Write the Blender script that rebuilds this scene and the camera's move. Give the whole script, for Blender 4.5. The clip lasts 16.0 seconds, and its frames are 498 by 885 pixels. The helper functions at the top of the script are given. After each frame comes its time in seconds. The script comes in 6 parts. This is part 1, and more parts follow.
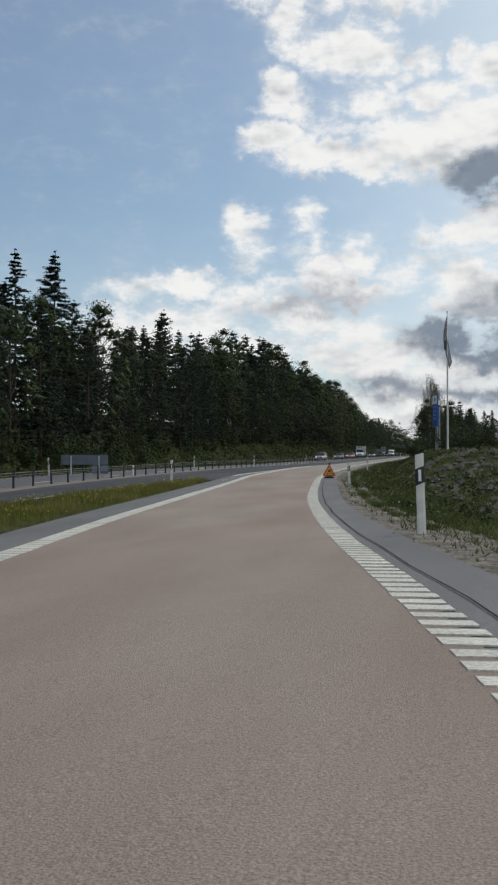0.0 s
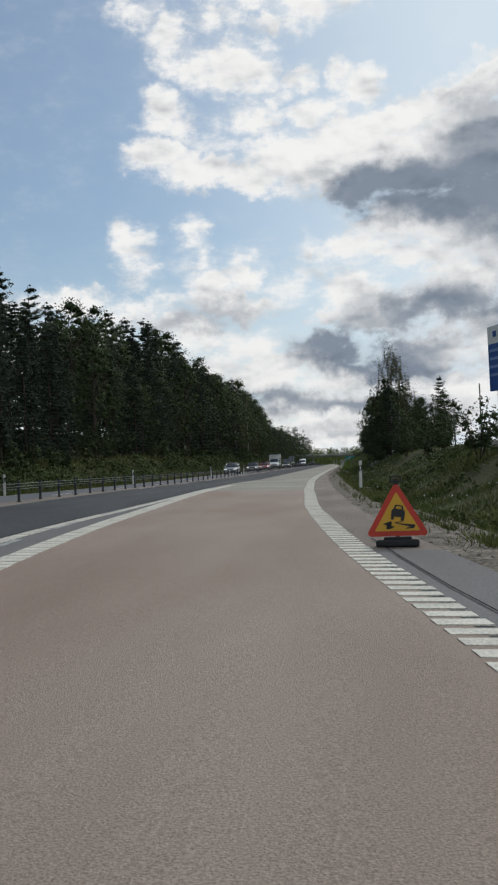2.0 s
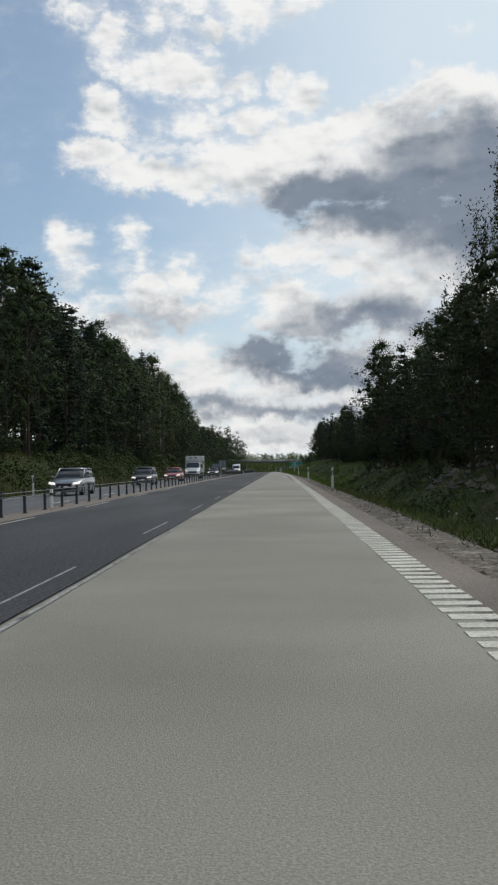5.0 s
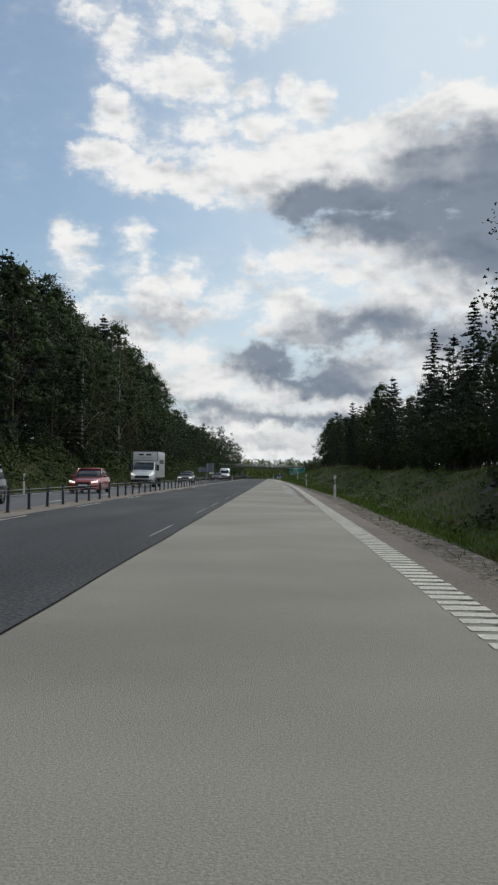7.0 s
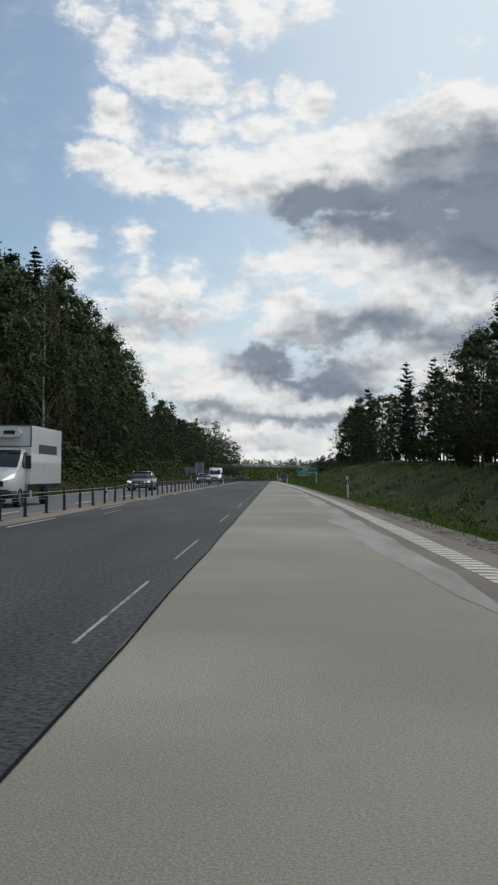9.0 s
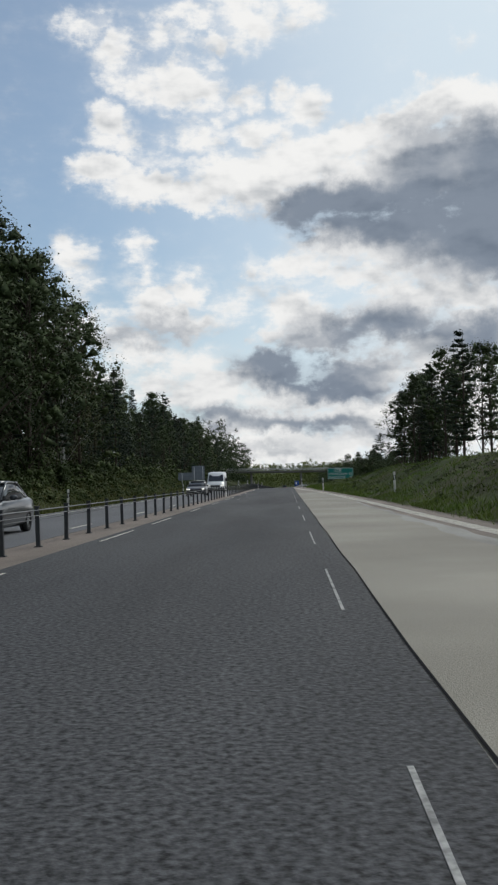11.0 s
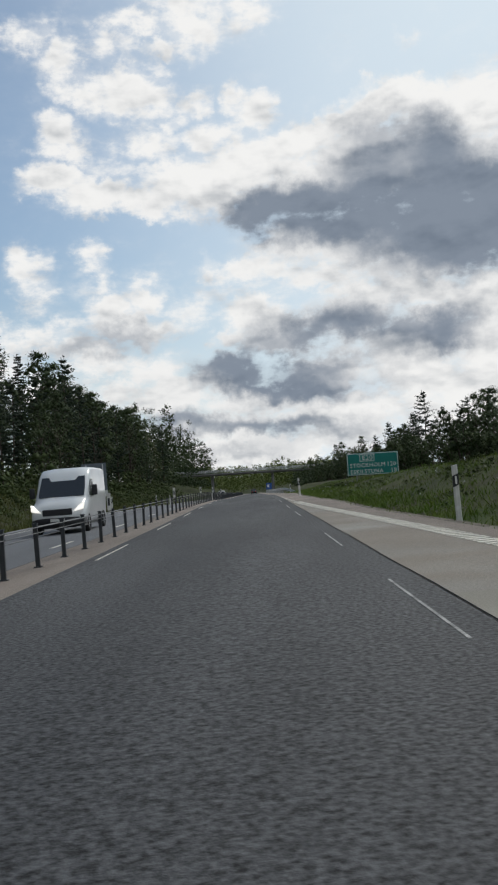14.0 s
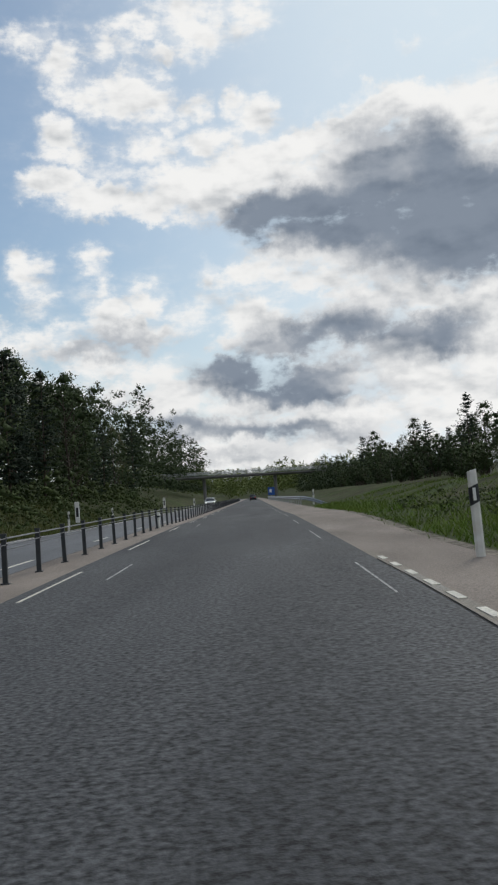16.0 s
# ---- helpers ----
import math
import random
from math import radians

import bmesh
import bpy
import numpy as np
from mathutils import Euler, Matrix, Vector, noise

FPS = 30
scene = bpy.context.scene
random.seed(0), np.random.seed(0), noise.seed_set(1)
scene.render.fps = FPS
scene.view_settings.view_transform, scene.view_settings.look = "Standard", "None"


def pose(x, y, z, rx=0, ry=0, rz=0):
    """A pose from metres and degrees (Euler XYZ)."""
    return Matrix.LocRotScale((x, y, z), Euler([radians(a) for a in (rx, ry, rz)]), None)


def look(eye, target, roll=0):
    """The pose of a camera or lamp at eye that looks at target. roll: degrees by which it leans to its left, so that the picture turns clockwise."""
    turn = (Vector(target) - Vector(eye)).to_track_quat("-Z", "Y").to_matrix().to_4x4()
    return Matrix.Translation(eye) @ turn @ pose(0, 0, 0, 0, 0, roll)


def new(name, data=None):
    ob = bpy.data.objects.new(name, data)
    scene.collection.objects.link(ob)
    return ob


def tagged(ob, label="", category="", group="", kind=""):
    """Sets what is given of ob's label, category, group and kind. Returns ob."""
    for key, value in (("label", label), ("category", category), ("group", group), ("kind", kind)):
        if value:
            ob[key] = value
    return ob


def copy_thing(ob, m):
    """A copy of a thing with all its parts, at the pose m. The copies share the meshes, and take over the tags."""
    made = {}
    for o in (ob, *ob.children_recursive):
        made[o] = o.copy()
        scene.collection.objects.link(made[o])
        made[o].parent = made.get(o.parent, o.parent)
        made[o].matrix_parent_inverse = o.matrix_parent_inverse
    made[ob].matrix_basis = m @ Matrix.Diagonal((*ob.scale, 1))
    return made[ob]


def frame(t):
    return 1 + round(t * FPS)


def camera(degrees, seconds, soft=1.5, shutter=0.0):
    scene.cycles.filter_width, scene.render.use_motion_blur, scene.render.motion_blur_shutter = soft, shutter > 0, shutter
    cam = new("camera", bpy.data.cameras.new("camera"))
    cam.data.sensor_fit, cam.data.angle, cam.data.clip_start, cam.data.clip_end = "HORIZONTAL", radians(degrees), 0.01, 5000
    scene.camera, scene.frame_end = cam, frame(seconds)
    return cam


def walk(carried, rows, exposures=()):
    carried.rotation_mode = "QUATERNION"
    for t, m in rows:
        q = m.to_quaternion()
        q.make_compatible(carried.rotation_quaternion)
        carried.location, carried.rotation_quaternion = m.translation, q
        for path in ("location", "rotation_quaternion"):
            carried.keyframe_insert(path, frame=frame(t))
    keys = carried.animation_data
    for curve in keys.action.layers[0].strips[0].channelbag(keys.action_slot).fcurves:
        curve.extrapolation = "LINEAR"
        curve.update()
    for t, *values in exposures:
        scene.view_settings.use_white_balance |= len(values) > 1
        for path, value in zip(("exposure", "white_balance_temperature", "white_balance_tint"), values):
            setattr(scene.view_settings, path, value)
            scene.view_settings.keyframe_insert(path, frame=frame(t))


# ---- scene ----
# The clip's way: up a slip road, onto the carriageway, along a forest.
# y runs along the straight part of the highway, x = 0 is the seam between its two lanes.
cam = camera(29.1, 16.0, soft=2.3)
ROWS = [
    (0, pose(15.20, 0.00, 1.61, 90.56, 0.12, 12.09)),
    (0.5, pose(12.56, 12.37, 1.37, 90.86, -0.01, 10.48)),
    (1, pose(10.18, 24.86, 1.20, 91.09, -0.03, 8.83)),
    (1.5, pose(8.07, 37.60, 1.09, 91.22, 1.23, 7.27)),
    (2, pose(6.22, 50.45, 1.10, 91.33, 2.48, 5.86)),
    (2.5, pose(5.05, 63.37, 1.13, 91.30, 2.98, 4.92)),
    (3, pose(4.10, 76.31, 1.16, 91.37, 3.34, 4.07)),
    (3.5, pose(3.40, 89.20, 1.19, 91.33, 2.93, 3.10)),
    (4, pose(2.97, 101.67, 1.21, 91.36, 2.67, 1.93)),
    (4.5, pose(2.58, 113.78, 1.23, 91.43, 1.82, 1.61)),
    (5, pose(2.32, 125.64, 1.25, 91.52, 1.11, 1.81)),
    (7.5, pose(2.06, 184.49, 1.25, 91.88, -0.89, 1.58)),
    (8, pose(1.96, 196.21, 1.25, 91.89, -0.70, 1.41)),
    (8.5, pose(1.64, 208.09, 1.25, 91.98, -0.80, 1.41)),
    (9, pose(1.11, 220.00, 1.25, 91.91, -0.53, 1.64)),
    (11.5, pose(-1.21, 279.97, 1.25, 92.28, 2.45, 1.79)),
    (12, pose(-1.49, 292.06, 1.25, 92.25, 3.35, 1.04)),
    (12.5, pose(-1.66, 304.28, 1.24, 92.30, 4.08, 0.58)),
    (13, pose(-1.75, 316.76, 1.24, 92.26, 4.59, 0.30)),
    (13.5, pose(-1.75, 329.56, 1.24, 92.31, 4.87, 0.16)),
    (14, pose(-1.81, 342.63, 1.23, 92.34, 4.43, 0.26)),
    (14.5, pose(-1.76, 355.81, 1.23, 92.38, 3.89, 0.37)),
    (15, pose(-1.67, 369.10, 1.23, 92.53, 4.10, 0.41)),
    (15.5, pose(-1.68, 382.28, 1.23, 92.53, 3.93, 0.31)),
    (16, pose(-1.79, 395.49, 1.22, 92.57, 4.21, 0.21)),
]

walk(cam, ROWS)

# ---- light ----
SUN_AZ, SUN_EL = 24.0, 40.0      # degrees right of the road's direction, above the horizon
world = bpy.data.worlds.new("sky")
scene.world = world
world.use_nodes = True


def wn(kind, **inputs):
    """A node of the world, with its numbered inputs (i0=...) set or linked."""
    n = world.node_tree.nodes.new(kind)
    for k, v in inputs.items():
        if k[0] == "i" and k[1:].isdigit():
            if hasattr(v, "is_output"):
                world.node_tree.links.new(v, n.inputs[int(k[1:])])
            else:
                n.inputs[int(k[1:])].default_value = v
    return n


def wmath(op, a, b=0.0, c=0.0, clamp=False):
    n = wn("ShaderNodeMath", i0=a, i1=b, i2=c)
    n.operation, n.use_clamp = op, clamp
    return n.outputs[0]


def wvec(op, a, b=(0, 0, 0)):
    n = wn("ShaderNodeVectorMath", i0=a, i1=b)
    n.operation = op
    return n


def wmix(fac, a, b):
    n = world.node_tree.nodes.new("ShaderNodeMix")
    n.data_type = "RGBA"
    for socket, v in ((n.inputs["Factor"], fac), (n.inputs[6], a), (n.inputs[7], b)):
        if hasattr(v, "is_output"):
            world.node_tree.links.new(v, socket)
        else:
            socket.default_value = v
    return n.outputs[2]


def wramp(x, lo, hi):
    n = world.node_tree.nodes.new("ShaderNodeMapRange")
    n.interpolation_type = "SMOOTHSTEP"
    world.node_tree.links.new(x, n.inputs[0])
    n.inputs[1].default_value, n.inputs[2].default_value = lo, hi
    return n.outputs[0]


def wnoise(vec, scale, detail, rough=0.5, out=0):
    n = world.node_tree.nodes.new("ShaderNodeTexNoise")
    world.node_tree.links.new(vec, n.inputs["Vector"])
    n.inputs["Scale"].default_value, n.inputs["Detail"].default_value = scale, detail
    n.inputs["Roughness"].default_value = rough
    return n.outputs[out]


# Clouds: (azimuth, elevation, half width, half height, thickness), in degrees.
WHITE_LEFT = [(-19.2, 9.6, 2.7, 1.1, 0.8), (-15.6, 10.1, 2.9, 1.2, 0.85), (-11.9, 9.4, 3.4, 1.4, 0.9), (-8.5, 7.8, 3.2, 1.4, 0.9), (-5.3, 7.1, 2.9, 1.4, 0.9)]
WHITE_HIGH = [(-6.0, 22.6, 3.3, 1.7, 1.1), (-7.9, 23.2, 1.7, 1.2, 0.9), (-9.6, 24.3, 1.6, 2.2, 0.85), (-11.4, 25.7, 2.4, 1.3, 0.7), (-6.7, 25.1, 1.3, 1.2, 0.6), (-5.2, 26.1, 3.6, 0.9, 0.75), (-1.9, 25.8, 2.3, 1.6, 0.85), (-3.6, 24.7, 2.0, 0.9, 0.8), (2.2, 26.2, 1.7, 1.0, 0.8), (-0.6, 27.1, 5.3, 1.1, 0.8), (2.1, 28.6, 10.0, 1.7, 0.6)]
WHITE_VEIL = [(-5.2, 19.4, 7.5, 3.4, 0.4), (-7.2, 24.6, 6.0, 3.4, 0.38), (1.5, 19.2, 5.0, 3.2, 0.5), (-1.0, 26.4, 7.0, 2.4, 0.4), (-7.0, 11.5, 6.5, 2.6, 0.36), (1.5, 11.5, 6.0, 2.2, 0.42)]
WHITE_RING = [(-10.5, 21.5, 1.7, 1.0, 0.5), (-9.8, 20.2, 2.1, 1.6, 1), (-11.3, 18.4, 1.7, 1.1, 0.9), (-10.3, 17.8, 3.0, 1.0, 1.1), (-7.3, 17.1, 4.1, 1.2, 1.2), (-4.9, 16.7, 2.6, 1.1, 1.1), (-2.2, 17.5, 4.1, 2.0, 1.3), (0.9, 18.1, 3.4, 2.0, 1.3), (-0.3, 16.4, 2.3, 0.9, 1.1), (-5.1, 19.6, 1.4, 1.1, 0.75), (-3.3, 21.3, 2.0, 0.9, 0.7), (-1.6, 21.9, 1.2, 1.1, 0.7), (-1.2, 20.0, 2.0, 1.3, 0.9), (0.8, 22.1, 1.2, 1.3, 0.85), (1.9, 21.2, 1.4, 1.7, 1), (3.6, 19.5, 2.3, 1.0, 1.1)]
WHITE_RIGHT = [(5.3, 19.7, 2.0, 1.1, 1.1), (6.9, 20.3, 1.9, 1.1, 1.2), (8.9, 20.9, 2.2, 1.3, 1.3), (10.9, 21.3, 1.7, 1.4, 1.3), (12.5, 20.6, 1.9, 1.4, 1.3), (15.0, 19.9, 3.2, 2.4, 1.3), (7.7, 21.7, 0.8, 0.5, 0.5), (4.9, 16.8, 4.4, 2.5, 1.3), (8.3, 17.6, 4.4, 3.2, 1.4), (12.2, 17.4, 4.4, 3.9, 1.4), (2.2, 15.9, 3.3, 1.6, 1.2), (7.0, 13.9, 7.1, 2.1, 1.3), (12.2, 13.1, 5.4, 3.2, 1.4), (16.6, 15.6, 5.2, 5.1, 1.3), (19.0, 11.5, 5.5, 4.0, 1.2), (10.9, 24.4, 1.0, 0.6, 0.45)]
WHITE_MID = [(-1.8, 12.6, 1.2, 1.3, 0.75), (0.2, 12.3, 2.1, 1.2, 0.85), (2.6, 12.6, 2.1, 1.1, 0.9), (5.0, 12.0, 2.6, 1.1, 1.1), (8.0, 10.9, 3.3, 1.1, 1.2), (11.2, 10.5, 3.3, 1.2, 1.2), (13.8, 9.7, 2.9, 1.9, 1.2), (-12.2, 12.6, 1.7, 1.9, 0.75), (-12.8, 13.9, 1.0, 1.1, 0.6), (-8.6, 13.5, 1.3, 1.1, 0.75), (-8.1, 12.2, 0.9, 1.1, 0.6), (-7.9, 10.9, 1.9, 1.0, 0.95), (-5.5, 11.3, 1.8, 1.3, 0.95), (-6.5, 9.6, 3.6, 1.2, 1.1), (-10.2, 8.7, 2.6, 0.7, 0.9), (-3.1, 10.4, 1.9, 1.4, 0.65)]
WHITE_DEEP = [(0.9, 9.5, 2.6, 1.4, 1.2), (2.3, 8.7, 3.6, 1.4, 1.2), (-0.7, 9.0, 1.5, 0.9, 1), (6.6, 9.4, 3.9, 2.1, 1.2), (10.6, 8.0, 4.6, 2.1, 1.2), (15.3, 7.3, 5.1, 2.7, 1.2)]
WHITE_LOW = [(-7.5, 5.9, 2.5, 1.3, 0.95), (-4.1, 5.8, 2.2, 1.3, 1.1), (-5.1, 5.0, 3.2, 1.1, 1.1), (-1.2, 6.4, 2.7, 1.7, 1.2), (1.0, 5.0, 4.6, 1.1, 1.2), (5.0, 6.0, 4.6, 1.7, 1.2), (9.8, 5.9, 3.9, 1.9, 1.2), (-1.4, 3.4, 6.1, 1.3, 1.2), (-0.3, 1.8, 10.1, 1.3, 1.2), (5.3, 3.4, 5.6, 1.8, 1.2), (-11.4, 6.4, 3.2, 1.6, 0.8), (-15.7, 7.7, 4.1, 2.0, 0.8), (-19.4, 5.6, 6.4, 3.7, 0.9), (15.0, 4.1, 8.4, 4.0, 1.2)]
GREY = [(7.9, 15.6, 9.1, 2.7, 0.75), (4.3, 15.4, 5.2, 1.7, 0.5), (9.2, 19.0, 3.9, 2.4, 0.6), (12.8, 18.5, 2.1, 1.7, 0.5), (13.5, 13.4, 6.2, 3.2, 0.7), (0.2, 15.2, 3.1, 1.0, 0.35), (16.9, 14.4, 5.6, 4.7, 0.7), (-6.8, 8.8, 4.1, 1.0, 0.4), (-7.2, 9.7, 2.7, 0.9, 0.25), (2.3, 8.4, 4.4, 1.4, 0.5), (-0.4, 6.6, 2.7, 1.3, 0.7), (-4.9, 16.3, 7.0, 0.8, 0.18)]
GREY_LOW = [(2.3, 5.9, 3.6, 1.1, 0.6), (-2.1, 7.4, 2.0, 0.8, 0.3), (6.3, 9.3, 3.6, 1.6, 0.6), (10.3, 8.5, 4.1, 1.6, 0.45), (12.5, 7.8, 3.1, 1.6, 0.5), (-1.7, 3.5, 5.1, 0.8, 0.38), (1.0, 3.2, 3.7, 0.6, 0.25), (5.0, 5.0, 5.4, 0.9, 0.5), (3.7, 6.8, 3.1, 0.9, 0.3), (7.3, 6.7, 3.2, 1.0, 0.3), (-0.7, 1.7, 6.4, 0.6, 0.3), (-4.8, 4.0, 2.7, 0.7, 0.35), (4.3, 2.8, 5.4, 0.8, 0.4), (-10.5, 8.4, 3.1, 0.7, 0.25), (-3.1, 5.1, 21.7, 5.1, 0.2), (7.0, 12.0, 10.3, 2.0, 0.2)]



def build_sky():
    tree = world.node_tree
    tree.nodes.clear()
    out = tree.nodes.new("ShaderNodeOutputWorld")
    back = tree.nodes.new("ShaderNodeBackground")
    sky = tree.nodes.new("ShaderNodeTexSky")
    sky.sky_type, sky.sun_disc = "NISHITA", False
    sky.sun_elevation, sky.sun_rotation = radians(SUN_EL), radians(SUN_AZ)
    sky.air_density, sky.dust_density, sky.ozone_density = 1.0, 1.2, 1.5
    way = tree.nodes.new("ShaderNodeTexCoord").outputs["Generated"]
    sep = wn("ShaderNodeSeparateXYZ", i0=way)
    az = wmath("MULTIPLY", wmath("ARCTAN2", sep.outputs[0], sep.outputs[1]), 57.2958)
    el = wmath("MULTIPLY", wmath("ARCSINE", sep.outputs[2]), 57.2958)
    flat = wn("ShaderNodeCombineXYZ", i0=az, i1=el).outputs[0]
    # ragged outlines: the coordinates are warped by two noises
    big = wvec("SCALE", wvec("SUBTRACT", wnoise(flat, 0.35, 2.0, 0.5, 1), (0.5, 0.5, 0.5)).outputs[0])
    big.inputs[3].default_value = 2.2
    fine = wvec("SCALE", wvec("SUBTRACT", wnoise(flat, 0.8, 7.0, 0.62, 1), (0.5, 0.5, 0.5)).outputs[0])
    fine.inputs[3].default_value = 2.1
    warped = wvec("ADD", wvec("ADD", flat, big.outputs[0]).outputs[0], fine.outputs[0]).outputs[0]

    def cover(groups, soft, add=False):
        total = None
        for a, e, ra, re, amp in groups:
            d = wvec("MULTIPLY", wvec("SUBTRACT", warped, (a, e, 0)).outputs[0], (1 / ra, 1 / re, 0))
            r = wvec("LENGTH", d.outputs[0]).outputs["Value"]
            b = wmath("MULTIPLY", wmath("SUBTRACT", 1.25, r, clamp=True), amp)
            total = b if total is None else wmath("ADD", total, b) if add else wmath("SMOOTH_MAX", total, b, soft)
        return total

    white = cover(WHITE_VEIL + WHITE_HIGH + WHITE_RING + WHITE_RIGHT + WHITE_MID + WHITE_DEEP + WHITE_LOW + WHITE_LEFT, 0.2)
    shade = cover(GREY + GREY_LOW, 0.3, True)
    # beyond the field that the blobs fill, loose clouds all round the sky
    loose = wramp(wnoise(way, 2.6, 6.0, 0.55), 0.47, 0.66)
    outside = wramp(wmath("ABSOLUTE", az), 33.0, 48.0)
    above = wramp(el, 28.5, 40.0)
    loose = wmath("MULTIPLY", loose, wmath("MAXIMUM", outside, above))
    # billows: coarse lumps and fine curls, drawn out sideways as the layers lie
    drawn = wvec("MULTIPLY", flat, (0.8, 1.45, 1.0)).outputs[0]
    puff = wmath("ADD", wmath("MULTIPLY", wnoise(drawn, 0.42, 7.0, 0.58), 0.7), wmath("MULTIPLY", wnoise(drawn, 1.5, 6.0, 0.6), 0.3))
    curl = wmath("SUBTRACT", puff, 0.5)
    body = wmath("ADD", white, wmath("MULTIPLY", wmath("MULTIPLY", curl, 2.7), wramp(white, 0.08, 0.45)))
    veil = wmath("MULTIPLY", wramp(wmath("ADD", white, wmath("MULTIPLY", curl, 0.9)), 0.1, 0.8), 0.55)
    dens = wmath("MAXIMUM", wmath("MAXIMUM", wmath("MULTIPLY", wramp(body, 0.1, 0.88), 0.98), veil), loose)
    # billows are brighter towards the sun, greyer on their undersides
    moved = wvec("ADD", drawn, (0.4, 1.5, 0.0)).outputs[0]
    lower = wmath("SUBTRACT", wnoise(moved, 0.36, 3.0, 0.45), wnoise(drawn, 0.36, 3.0, 0.45))
    nudged = wvec("ADD", drawn, (0.15, 0.45, 0.0)).outputs[0]
    crease = wmath("SUBTRACT", wnoise(nudged, 1.0, 4.0, 0.5), wnoise(drawn, 1.0, 4.0, 0.5))
    relief = wmath("ADD", wmath("MULTIPLY", lower, 1.3), wmath("MULTIPLY", crease, 0.55))
    relief = wmath("ADD", relief, wmath("MULTIPLY", wramp(body, 0.5, 1.6), 0.12))
    folds = wramp(relief, -0.1, 0.75)
    grey = wmath("ADD", shade, wmath("MULTIPLY", relief, 0.16))
    grey = wramp(wmath("ADD", grey, wmath("MULTIPLY", curl, 0.22)), 0.04, 0.95)
    pale = wmix(folds, (1.0, 0.995, 0.98, 1), (0.56, 0.585, 0.61, 1))
    dull = wmix(folds, (0.245, 0.29, 0.36, 1), (0.165, 0.205, 0.268, 1))
    lit = wmix(grey, pale, dull)
    lit = wvec("SCALE", lit)
    lit.inputs[3].default_value = CLOUD_LIGHT
    blue = wvec("MULTIPLY", wvec("SCALE", sky.outputs[0]).outputs[0], (0.83, 1.0, 1.08))
    blue.inputs[0].links[0].from_node.inputs[3].default_value = SKY_LIGHT
    far = wmath("SUBTRACT", 1.0, wramp(el, 1.0, 15.0))
    glow = wmath("MULTIPLY", wramp(az, -14.0, 12.0), 0.68)
    haze = wmix(wmath("ADD", wmath("ADD", wmath("MULTIPLY", far, 0.35), 0.12), glow, clamp=True), blue.outputs[0], (0.68, 0.78, 0.85, 1))
    both = wmix(dens, haze, lit.outputs[0])
    tree.links.new(both, back.inputs[0])
    back.inputs[1].default_value = 1.0
    tree.links.new(back.outputs[0], out.inputs[0])


SKY_LIGHT, CLOUD_LIGHT = 0.072, 0.9
build_sky()
sun_data = bpy.data.lights.new("sun", "SUN")
sun_data.energy, sun_data.angle, sun_data.color = 1.0, radians(12), (1.0, 0.95, 0.87)
sun = new("sun", sun_data)
sun.matrix_world = look((300 * math.sin(radians(SUN_AZ)), 300, 250),
                        (300 * math.sin(radians(SUN_AZ)) - math.sin(radians(SUN_AZ)) * math.cos(radians(SUN_EL)),
                         300 - math.cos(radians(SUN_AZ)) * math.cos(radians(SUN_EL)), 250 - math.sin(radians(SUN_EL))))
scene.view_settings.exposure = 0.0

# ---- materials ----


